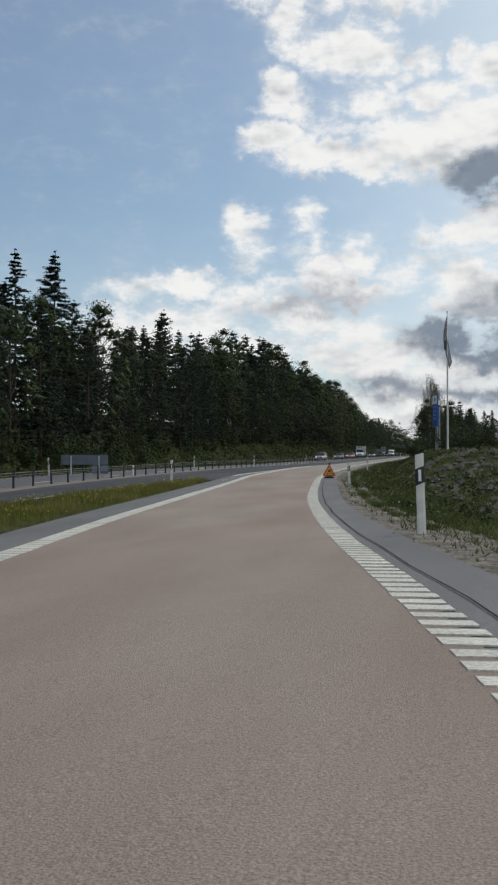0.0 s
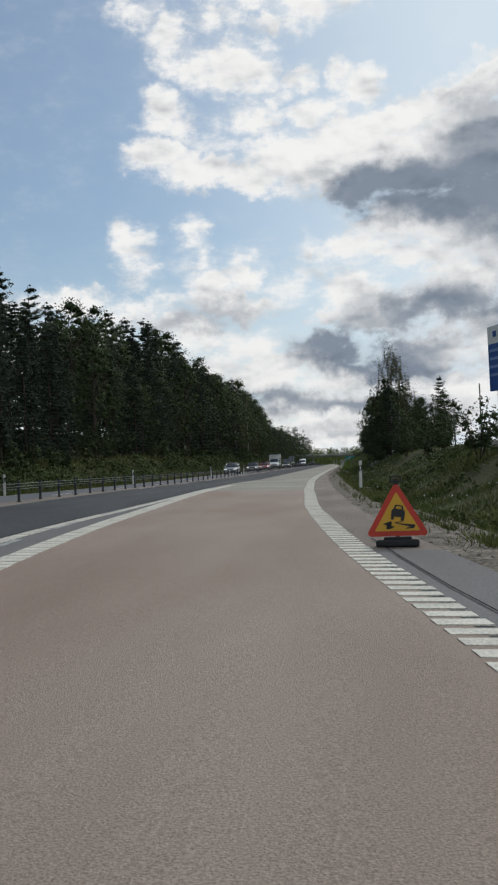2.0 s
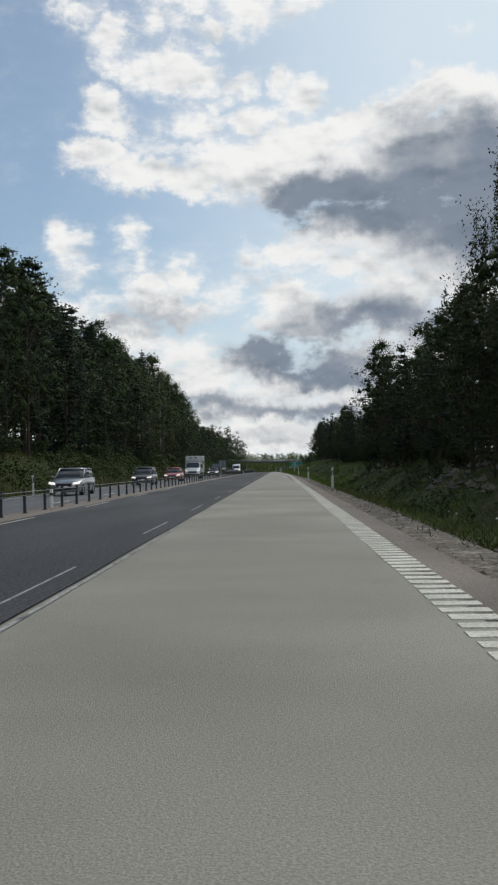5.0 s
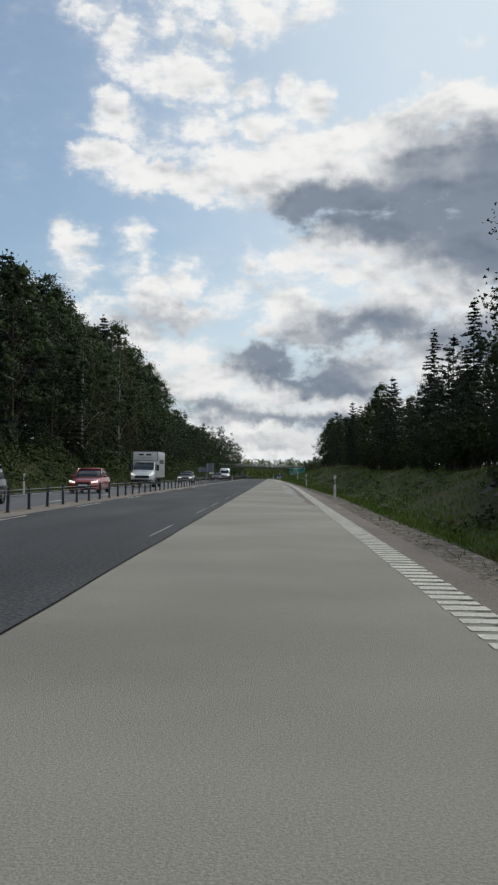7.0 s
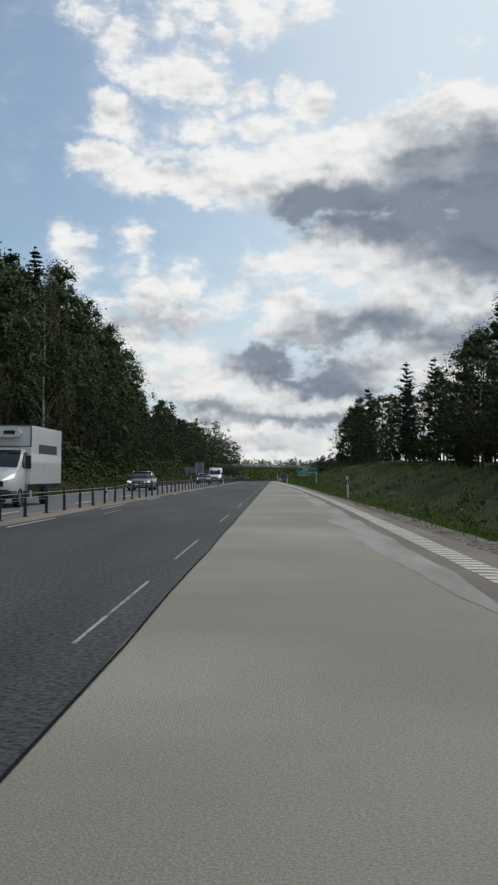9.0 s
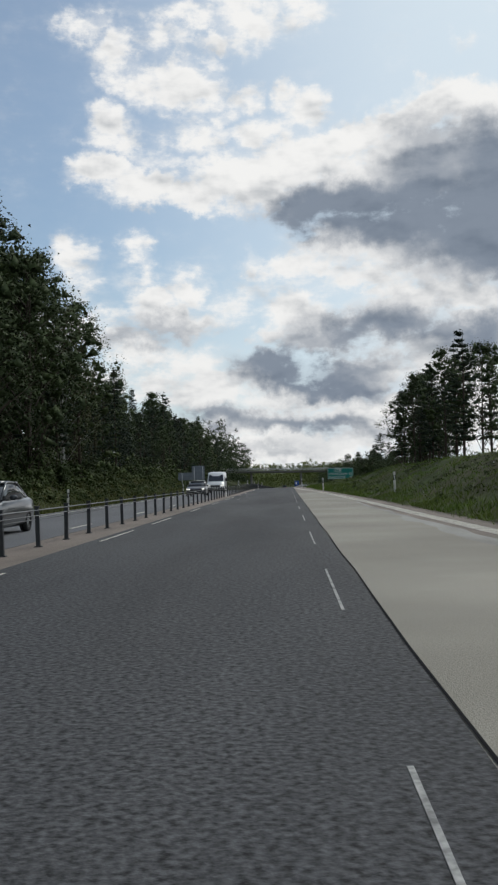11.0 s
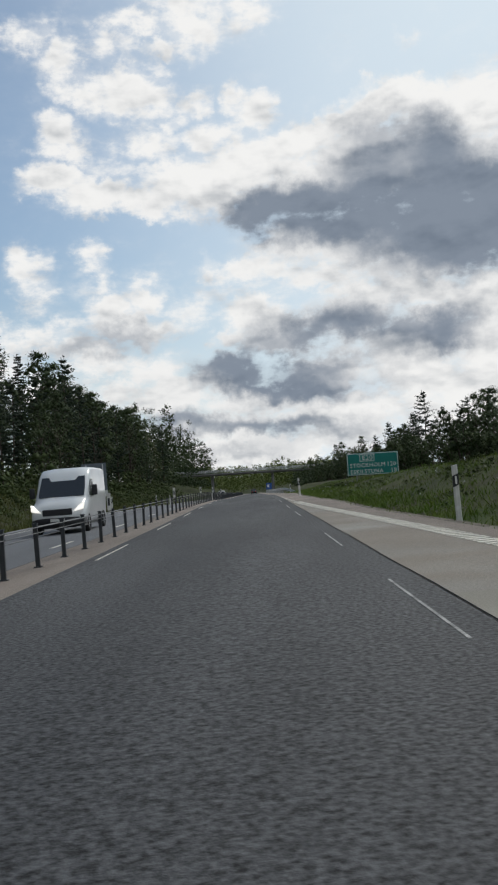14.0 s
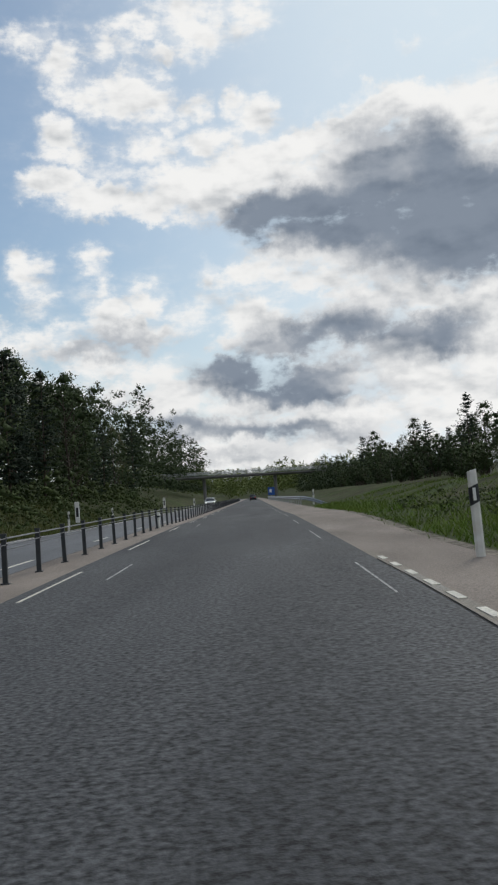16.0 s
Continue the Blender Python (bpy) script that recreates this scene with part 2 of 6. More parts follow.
def material(name, color, rough=0.8, metal=0.0, vary=0.15, scale=1.0, grain=0.0, grain_scale=60.0, bump=0.0,
             bump_scale=60.0, tint=None, tint_scale=0.3, spread=0.0, stretch=None, specular=0.5, ramp=(0.35, 0.65)):
    """Procedural surface: a base colour with broad stains, fine grain, a second tint, and relief."""
    m = bpy.data.materials.new(name)
    m.use_nodes = True
    t = m.node_tree
    bsdf = t.nodes["Principled BSDF"]
    bsdf.inputs["Roughness"].default_value, bsdf.inputs["Metallic"].default_value = rough, metal
    bsdf.inputs["Specular IOR Level"].default_value = specular
    coord = t.nodes.new("ShaderNodeTexCoord").outputs["Object"]
    drawn = coord
    if stretch:
        mp = t.nodes.new("ShaderNodeMapping")
        mp.inputs["Scale"].default_value = stretch
        t.links.new(coord, mp.inputs["Vector"])
        drawn = mp.outputs[0]

    def noise_node(s, detail=4.0):
        n = t.nodes.new("ShaderNodeTexNoise")
        t.links.new(drawn if s < 8 else coord, n.inputs["Vector"])
        n.inputs["Scale"].default_value, n.inputs["Detail"].default_value = s, detail
        return n.outputs[0]

    def mix(fac, a, b, blend="MIX"):
        n = t.nodes.new("ShaderNodeMix")
        n.data_type, n.blend_type = "RGBA", blend
        for socket, v in ((n.inputs["Factor"], fac), (n.inputs[6], a), (n.inputs[7], b)):
            if hasattr(v, "is_output"):
                t.links.new(v, socket)
            else:
                socket.default_value = v
        return n.outputs[2]

    def ramp_node(x, lo, hi, a=0.0, b=1.0):
        n = t.nodes.new("ShaderNodeMapRange")
        t.links.new(x, n.inputs[0])
        for i, v in ((1, lo), (2, hi), (3, a), (4, b)):
            n.inputs[i].default_value = v
        return n.outputs[0]

    col = (*color, 1)
    if tint:
        col = mix(ramp_node(noise_node(tint_scale, 6.0), *ramp), col, (*tint, 1))
    if vary:
        col = mix(1.0, col, mix(ramp_node(noise_node(scale, 5.0), 0.3, 0.7), (1 - vary,) * 3 + (1,), (1 + vary,) * 3 + (1,)), "MULTIPLY")
    if grain:
        col = mix(1.0, col, mix(ramp_node(noise_node(grain_scale, 2.0), 0.3, 0.7), (1 - grain,) * 3 + (1,), (1 + grain,) * 3 + (1,)), "MULTIPLY")
    if spread:
        info = t.nodes.new("ShaderNodeObjectInfo")
        col = mix(1.0, col, mix(info.outputs["Random"], (1 - spread,) * 3 + (1,), (1 + spread, 1 + spread * 0.8, 1 + spread * 0.4, 1)), "MULTIPLY")
    if hasattr(col, "is_output"):
        t.links.new(col, bsdf.inputs["Base Color"])
    else:
        bsdf.inputs["Base Color"].default_value = col
    if bump:
        b = t.nodes.new("ShaderNodeBump")
        b.inputs["Strength"].default_value, b.inputs["Distance"].default_value = bump, 0.02
        t.links.new(noise_node(bump_scale, 3.0), b.inputs["Height"])
        t.links.new(b.outputs[0], bsdf.inputs["Normal"])
    return m


def leaf_material(name, color, tint, vary=0.3, spread=0.2):
    """Leaves and needles: colour changes from clump to clump and from tree to tree, a little light comes through."""
    m = material(name, color, rough=0.7, vary=vary, scale=0.6, grain=0.07, grain_scale=5.0, tint=tint, tint_scale=0.35,
                 spread=spread, specular=0.12)
    t = m.node_tree
    bsdf = t.nodes["Principled BSDF"]
    trans = t.nodes.new("ShaderNodeBsdfTranslucent")
    mixer = t.nodes.new("ShaderNodeMixShader")
    mixer.inputs[0].default_value = 0.13
    src = bsdf.inputs["Base Color"].links[0].from_socket
    t.links.new(src, trans.inputs[0])
    t.links.new(bsdf.outputs[0], mixer.inputs[1])
    t.links.new(trans.outputs[0], mixer.inputs[2])
    t.links.new(mixer.outputs[0], t.nodes["Material Output"].inputs[0])
    return m


ASPHALT_PINK = material("pinkish chip asphalt", (0.325, 0.235, 0.185), 0.85, vary=0.12, scale=0.5, grain=0.3, grain_scale=70, bump=0.6,
                        bump_scale=90, tint=(0.335, 0.268, 0.222), tint_scale=0.25, stretch=(1, 0.25, 1))
ASPHALT_LIGHT = material("worn light grey asphalt", (0.268, 0.248, 0.2), 0.75, vary=0.1, scale=0.7, grain=0.22, grain_scale=60, bump=0.5,
                         bump_scale=90, tint=(0.345, 0.322, 0.266), tint_scale=0.55, stretch=(0.35, 0.4, 1), ramp=(0.4, 0.66))
ASPHALT_DARK = material("dark grey asphalt", (0.05, 0.052, 0.056), 0.8, vary=0.2, scale=0.7, grain=0.75, grain_scale=22, bump=0.6,
                        bump_scale=26, specular=0.25, tint=(0.08, 0.081, 0.084), tint_scale=0.4, stretch=(1, 0.15, 1))
ASPHALT_WORN = material("pale worn asphalt", (0.26, 0.25, 0.22), 0.75, vary=0.12, scale=1.2, grain=0.25, grain_scale=50, bump=0.5,
                        bump_scale=80, tint=(0.36, 0.35, 0.325), tint_scale=0.9, stretch=(1, 0.2, 1), ramp=(0.38, 0.58))
ASPHALT_TAN = material("tan gritty asphalt", (0.235, 0.2, 0.16), 0.8, vary=0.12, scale=0.8, grain=0.3, grain_scale=45, bump=0.6,
                       bump_scale=70, tint=(0.29, 0.27, 0.235), tint_scale=0.6, stretch=(0.4, 0.4, 1), ramp=(0.45, 0.65))
ASPHALT_FAR = material("bluish grey asphalt", (0.12, 0.125, 0.135), 0.75, vary=0.15, scale=0.5, grain=0.25, grain_scale=50, bump=0.5,
                       bump_scale=70, stretch=(1, 0.15, 1))
SHOULDER = material("brownish shoulder asphalt", (0.215, 0.178, 0.15), 0.9, vary=0.2, scale=0.8, grain=0.35, grain_scale=50, bump=0.8,
                    bump_scale=60, tint=(0.27, 0.225, 0.19), tint_scale=0.5, stretch=(1, 0.3, 1))
SHOULDER_GREY = material("smooth grey shoulder asphalt", (0.165, 0.16, 0.158), 0.85, vary=0.15, scale=0.8, grain=0.25, grain_scale=50, bump=0.5,
                         bump_scale=70, stretch=(1, 0.2, 1))
GRAVEL = material("crushed gravel", (0.15, 0.132, 0.108), 0.95, vary=0.35, scale=1.5, grain=0.65, grain_scale=16, bump=1.0, bump_scale=18, tint=(0.24, 0.21, 0.175), tint_scale=2.5, specular=0.1)
PAINT = material("worn white road paint", (0.66, 0.63, 0.545), 0.7, vary=0.15, scale=2.0, grain=0.25, grain_scale=30, bump=0.4, bump_scale=80)
GRASS_SOIL = material("verge soil and grass", (0.046, 0.066, 0.02), 0.95, vary=0.4, scale=0.5, grain=0.5, grain_scale=9, bump=1.0,
                      bump_scale=10, tint=(0.062, 0.06, 0.032), tint_scale=0.22, specular=0.08)
STEEL = material("galvanised steel", (0.42, 0.43, 0.44), 0.45, 0.8, vary=0.15, scale=3.0)
ROPE = material("dull galvanised wire rope", (0.2, 0.205, 0.21), 0.6, 0.5, vary=0.2, scale=3.0)
POST_DARK = material("dark weathered steel post", (0.045, 0.05, 0.055), 0.55, 0.3, vary=0.2, scale=4.0)
WHITE_PLASTIC = material("white plastic", (0.74, 0.74, 0.72), 0.5, vary=0.08, scale=4.0, tint=(0.6, 0.58, 0.53), tint_scale=5.0)
BLACK_PLASTIC = material("black plastic", (0.012, 0.013, 0.014), 0.5, vary=0.1)
BARK_PINE = material("pine bark", (0.06, 0.045, 0.034), 0.9, vary=0.3, scale=4.0, stretch=(1, 1, 0.2), bump=0.8, bump_scale=14)
BARK_BIRCH = material("birch bark", (0.45, 0.44, 0.41), 0.8, vary=0.3, scale=3.0, tint=(0.05, 0.045, 0.04), tint_scale=4.0, ramp=(0.55, 0.7))
PINE = leaf_material("pine needles", (0.033, 0.05, 0.037), (0.047, 0.066, 0.043))
SPRUCE = leaf_material("spruce needles", (0.026, 0.041, 0.032), (0.036, 0.054, 0.037))
BIRCH = leaf_material("birch leaves", (0.078, 0.085, 0.045), (0.1, 0.105, 0.058))
BROADLEAF = leaf_material("broad leaves", (0.044, 0.066, 0.031), (0.064, 0.09, 0.038))
GRASS = leaf_material("grass blades", (0.085, 0.15, 0.025), (0.125, 0.17, 0.04))
# near verge: an olive tone, with the shade there put into the colour
GRASS_DULL_SHADED = leaf_material("dull verge grass, shade in its colour", (0.062, 0.09, 0.026), (0.115, 0.125, 0.045), 0.5)

# ---- helpers for meshes ----


def mesh_object(name, bm, mat, parent=None, smooth=False):
    me = bpy.data.meshes.new(name)
    bm.to_mesh(me)
    bm.free()
    for p in me.polygons:
        p.use_smooth = smooth
    me.materials.append(mat)
    ob = new(name, me)
    ob.parent = parent
    return ob


def part(name, bm, mat, parent, label="", smooth=False):
    ob = mesh_object(name, bm, mat, parent, smooth)
    return tagged(ob, label) if label else ob


def raw_object(name, verts, faces, mat, parent=None, smooth=False, normals=None):
    me = bpy.data.meshes.new(name)
    me.from_pydata(verts, [], faces)
    me.update()
    if smooth:
        me.polygons.foreach_set("use_smooth", [True] * len(me.polygons))
    if normals is not None:
        me.polygons.foreach_set("use_smooth", [True] * len(me.polygons))
        me.normals_split_custom_set_from_vertices(normals)
    me.materials.append(mat)
    ob = new(name, me)
    ob.parent = parent
    return ob


def box(bm, x0, x1, y0, y1, z0, z1, bevel=0.0, m=None):
    vs = [bm.verts.new((x, y, z)) for z in (z0, z1) for y in (y0, y1) for x in (x0, x1)]
    fs = [bm.faces.new([vs[i] for i in q]) for q in ((0, 2, 3, 1), (4, 5, 7, 6), (0, 1, 5, 4), (2, 6, 7, 3), (1, 3, 7, 5), (0, 4, 6, 2))]
    if bevel:
        es = list({e for f in fs for e in f.edges})
        r = bmesh.ops.bevel(bm, geom=es, offset=bevel, segments=2, affect="EDGES", profile=0.6)
        vs = list({v for f in r["faces"] for v in f.verts} | {v for v in vs if v.is_valid})
    if m is not None:
        bmesh.ops.transform(bm, matrix=m, verts=vs)
    return vs


def tube(bm, path, radius, sides=8, cap=True):
    """A round bar along a path; radius is a number or one for each point."""
    rings = []
    for i, p in enumerate(path):
        p = Vector(p)
        a = Vector(path[max(i - 1, 0)])
        b = Vector(path[min(i + 1, len(path) - 1)])
        q = (b - a).normalized().to_track_quat("Z", "Y")
        r = radius[i] if isinstance(radius, (list, tuple)) else radius
        rings.append([bm.verts.new(p + q @ Vector((r * math.cos(k * math.tau / sides), r * math.sin(k * math.tau / sides), 0))) for k in range(sides)])
    for r0, r1 in zip(rings, rings[1:]):
        for k in range(sides):
            bm.faces.new((r0[k], r0[(k + 1) % sides], r1[(k + 1) % sides], r1[k]))
    if cap:
        bm.faces.new(rings[0][::-1])
        bm.faces.new(rings[-1])
    return rings


def smooth_curve(knots):
    """A smooth function through (y, value) knots, level past its ends in slope."""
    ys = [k[0] for k in knots]
    vs = [k[1] for k in knots]
    n = len(ys)
    d = [(vs[i + 1] - vs[i]) / (ys[i + 1] - ys[i]) for i in range(n - 1)]
    m = [d[0]] + [0 if d[i - 1] * d[i] <= 0 else 2 * d[i - 1] * d[i] / (d[i - 1] + d[i]) for i in range(1, n - 1)] + [d[-1]]

    def f(y):
        if y <= ys[0]:
            return vs[0] + m[0] * (y - ys[0])
        if y >= ys[-1]:
            return vs[-1] + m[-1] * (y - ys[-1])
        i = max(k for k in range(n - 1) if ys[k] <= y)
        h = ys[i + 1] - ys[i]
        s = (y - ys[i]) / h
        return ((1 + 2 * s) * (1 - s) ** 2 * vs[i] + s * (1 - s) ** 2 * h * m[i] + s * s * (3 - 2 * s) * vs[i + 1] + s * s * (s - 1) * h * m[i + 1])
    return f


def step(x, a, b):
    s = min(max((x - a) / (b - a), 0.0), 1.0)
    return s * s * (3 - 2 * s)


# ---- plan of the road ----
right_line = smooth_curve([(-60, 29.0), (-20, 20.6), (10, 14.65), (17, 13.25), (28, 11.28), (37, 9.8), (46, 8.55), (57, 7.15), (64, 6.3), (70, 5.75), (78, 5.15), (86, 4.8), (93, 4.48), (100, 4.28), (107, 4.06),
                           (115, 3.94), (130, 3.88), (180, 3.89), (250, 3.89), (280, 3.7), (300, 3.32), (314, 3.1), (330, 2.7), (345, 2.25), (360, 1.7), (372, 1.15), (382, 0.7), (392, 0.35), (402, 0.15),
                           (430, 0.05), (1500, 0.05)])
ramp_left = smooth_curve([(-60, 23.5), (-20, 15.3), (12.8, 8.8), (24, 6.7), (36, 4.98), (46, 3.78), (56, 2.55), (63, 1.64), (70, 1.03), (78, 0.56), (86, 0.12), (95, -0.2), (110, -0.3), (1500, -0.3)])
barrier_x = smooth_curve([(-60, 17.0), (-20, 7.0), (0, 2.9), (20, -0.7), (36, -3.1), (50, -4.3), (70, -5.2), (90, -5.6), (110, -5.85), (130, -5.72), (150, -5.5), (180, -5.68), (215, -5.97), (240, -6.02), (1500, -6.02)])
isle_left = smooth_curve([(-60, 19.5), (-20, 9.6), (0, 5.6), (27, 1.6), (47, 0.75), (53, 0.7)])
cross_fall = smooth_curve([(-60, 0.0235), (0, 0.0235), (40, -0.0231), (80, -0.0256), (130, 0.0), (280, 0.0), (380, 0.0148), (460, 0.0148), (1500, 0.0148)])


def grade(y):
    """The long descent ahead."""
    return -0.0115 * max(0.0, y - 440) + (-0.0115 * 60 * 0.5 * step(y, 400, 460) if y > 400 else 0.0)


def grid_strip(name, y_list, x_lists, z_func, mat, label="", category="road"):
    """A ribbon: for each y a row of x values."""
    verts, faces = [], []
    n = len(x_lists[0])
    for y, xs in zip(y_list, x_lists):
        verts += [(x, y, z_func(x, y)) for x in xs]
    for i in range(len(y_list) - 1):
        for j in range(n - 1):
            a = i * n + j
            faces.append((a, a + 1, a + n + 1, a + n))
    ob = raw_object(name, verts, faces, mat, smooth=True)
    return tagged(ob, label, category, kind="structure")


def lerp(a, b, n):
    return [a + (b - a) * i / (n - 1) for i in range(n)]


def road_z(x, y):
    """Height of the paved surface: cross fall, the median's far side falling outwards, and the grade."""
    return cross_fall(y) * min(max(x, -7.0), 20.0) + grade(y) + 0.02 * min(0.0, x - barrier_x(y))


shoulder_wide = smooth_curve([(-60, 1.2), (60, 1.2), (100, 1.1), (115, 0.98), (130, 0.72), (200, 0.72), (225, 0.88), (250, 0.62), (300, 0.7), (350, 0.8), (372, 0.95), (390, 1.55), (410, 1.4), (435, 2.1), (480, 2.1), (1500, 2.1)])


def shoulder_out(y):
    return right_line(y) + shoulder_wide(y)


def edge_right(y):
    return shoulder_out(y) + 0.55 - 0.4 * step(y, 240, 290)


def edge_left(y):
    return barrier_x(y) - 7.0


def bank_right(y):
    return 1.7 + 0.5 * step(y, 270, 310) - 1.3 * step(y, 335, 410) - 0.9 * (1 - step(y, 20, 60))


def ground_z(x, y):
    """Height of the bare ground: a ditch and a cut slope on both sides, a wooded hill to the left."""
    e_r, e_l = edge_right(y), edge_left(y)
    if e_l <= x <= e_r:
        base = road_z(x, y) - 0.07
        g_l, g_r = ramp_left(y) - 1.3, isle_left(y)
        if y < 52 and g_r < x < g_l:
            base += 0.1 * min(1.0, (x - g_r) / 0.6, (g_l - x) / 0.6)
        return base
    n = noise.noise((x * 0.08, y * 0.05, 3.0)) * 0.5 + noise.noise((x * 0.35, y * 0.25, 9.0)) * 0.26
    if x > e_r:
        d = x - e_r
        return (road_z(e_r, y) - 0.07 - 0.25 * step(d, 0.2, 1.8) * (1 - step(y, 250, 300)) + (bank_right(y) + 0.25) * step(d, 1.6 - 1.4 * step(y, 250, 300), 7.5) + n * step(d, 1, 6)
                + 0.03 * max(0, min(d, 60) - 9))
    d = e_l - x
    return (road_z(e_l, y) - 0.07 - 0.3 * step(d, 0, 2.0) + (2.4 + 0.9 * step(y, 130, 170) * (1 - step(y, 260, 300))) * step(d, 1.6, 9.0) + n * step(d, 1, 6) + 5.5 * step(d, 9, 34)
            + 4.0 * step(d, 30, 90))


def far_z(x, y):
    """The wooded ridge that closes the view ahead."""
    r = step(y, 980, 1500)
    return ground_z(x, y) * (1 - r) + r * 8.0


def build_ground():
    ys = lerp(-60, 20, 28)[:-1] + lerp(20, 520, 250)[:-1] + lerp(520, 1000, 100)[:-1] + lerp(1000, 4200, 24)
    verts, faces, n = [], [], 0
    for y in ys:
        e_r, e_l = edge_right(y), edge_left(y)
        xs = [-2600, -1200, -500, -250, -140, -100] + [e_l - d for d in (60, 48, 40, 34, 29, 25, 22, 19, 16.5, 14.5, 13, 11.5, 10, 8.5, 7, 5.8, 4.6, 3.6, 2.7, 1.9, 1.2, 0.6, 0.0)]
        xs += lerp(e_l + 0.01, e_r - 0.01, 16)
        xs += [e_r + d for d in (0, 0.6, 1.2, 1.9, 2.7, 3.5, 4.3, 5.1, 6, 7, 8, 9.2, 10.6, 12.4, 15, 19, 25, 34, 50, 80)] + [180, 400, 1000, 2600]
        n = len(xs)
        verts += [(x, y, far_z(x, y)) for x in xs]
    for i in range(len(ys) - 1):
        for j in range(n - 1):
            a = i * n + j
            faces.append((a, a + 1, a + n + 1, a + n))
    ob = raw_object("ground", verts, faces, GRASS_SOIL, smooth=True)
    tagged(ob, "grassy soil verge rising into wooded slopes beside the road", "ground", kind="structure")


build_ground()

# ---- carriageways ----
Y_ALL = lerp(-60, 520, 232) + lerp(524, 1300, 60)
PINK_END = 92.8


def pave(name, ys, left, right, mat, label, lift=0.0, cols=6, category="road"):
    return grid_strip(name, ys, [lerp(left(y), right(y), cols) for y in ys], lambda x, y: road_z(x, y) + lift, mat, label, category)


def seam(y):
    """The joint between the through lane and the slip road or merging lane."""
    if y < 53:
        return ramp_left(y) - 1.3
    return (ramp_left(y) - 0.5 - 0.8 * (1 - step(y, 60, 90))) * (1 - step(y, 108, 121))


ys_pink = [y for y in Y_ALL if y < PINK_END - 1] + [PINK_END]
ys_lane = [PINK_END] + [y for y in Y_ALL if PINK_END + 1 < y < 351] + [352]
pave("slip_road", ys_pink, lambda y: ramp_left(y) - 0.24 if y < 90 else seam(y), lambda y: right_line(y) + 0.05, ASPHALT_PINK, "pinkish chip asphalt slip road, worn in the wheel tracks")
pave("island_shoulder", [y for y in Y_ALL if y < 91] + [92.0], seam, lambda y: ramp_left(y) - 0.24, SHOULDER_GREY, "gritty grey asphalt strip beside the grass island", 0.0, 3, "shoulder")
pave("merging_lane", ys_lane, lambda y: seam(y) - 0.04, lambda y: max(right_line(y), 0.1) + 0.05, ASPHALT_LIGHT,
     "worn light grey asphalt lane that joins the highway")
pave("merging_lane_end", [352] + [y for y in Y_ALL if 353 < y < 411] + [412], lambda y: 0.0, lambda y: max(right_line(y), 0.1) + 0.05, ASPHALT_TAN,
     "brownish gritty asphalt where the merging lane ends")
pave("carriageway", Y_ALL, lambda y: barrier_x(y) + 0.8, lambda y: isle_left(y) if y < 53 else seam(y), ASPHALT_DARK,
     "dark grey patched asphalt highway lane", 0.004, 8)
ys_worn = lerp(208, 316, 217)
pave("worn_strip", ys_worn, lambda y: 2.72 + 0.75 * (1 - step(y, 214, 240)) - 0.25 * step(y, 270, 310) + 0.2 * noise.noise((y * 0.3, 1.5, 0)) + 0.16 * noise.noise((y * 1.3, 4.5, 0)), lambda y: right_line(y) - 0.5 + 0.14 * noise.noise((y * 0.45, 8.5, 0)) + 0.2 * (1 - step(y, 208, 216)), ASPHALT_WORN,
     "pale worn strip along the edge of the merging lane", 0.004, 3)
pave("brown_strip", ys_worn, lambda y: right_line(y) - 0.52 * step(y, 206, 216) + 0.14 * noise.noise((y * 0.45, 8.5, 0)), lambda y: right_line(y) + 0.04, SHOULDER,
     "gritty brownish strip beside the rumble line", 0.0045, 3)
pave("oncoming_carriageway", Y_ALL, lambda y: barrier_x(y) - 6.7, lambda y: barrier_x(y) - 0.6, ASPHALT_FAR, "grey asphalt carriageway for oncoming traffic")
pave("median", Y_ALL, lambda y: barrier_x(y) - 0.6, lambda y: barrier_x(y) + 0.8, SHOULDER, "gritty brownish median strip under the cable barrier", -0.006, 3, "median")
ys_grey, ys_brown = [y for y in Y_ALL if y < 62] + [64.0], [64.0] + [y for y in Y_ALL if y > 66]
pave("shoulder_grey", ys_grey, lambda y: right_line(y) + 0.05, shoulder_out, SHOULDER_GREY, "smooth grey asphalt road shoulder", -0.008, 3, "shoulder")
pave("shoulder", ys_brown, lambda y: right_line(y) + 0.05 if y < 405 else 0.0, shoulder_out, SHOULDER, "gritty brownish asphalt road shoulder", -0.008, 3, "shoulder")
pave("gravel_edge", Y_ALL, shoulder_out, lambda y: shoulder_out(y) + 0.8 + 0.7 * (1 - step(y, 60, 120)) - 0.5 * step(y, 240, 290), GRAVEL, "loose crushed gravel along the edge of the shoulder", -0.03, 3, "gravel")


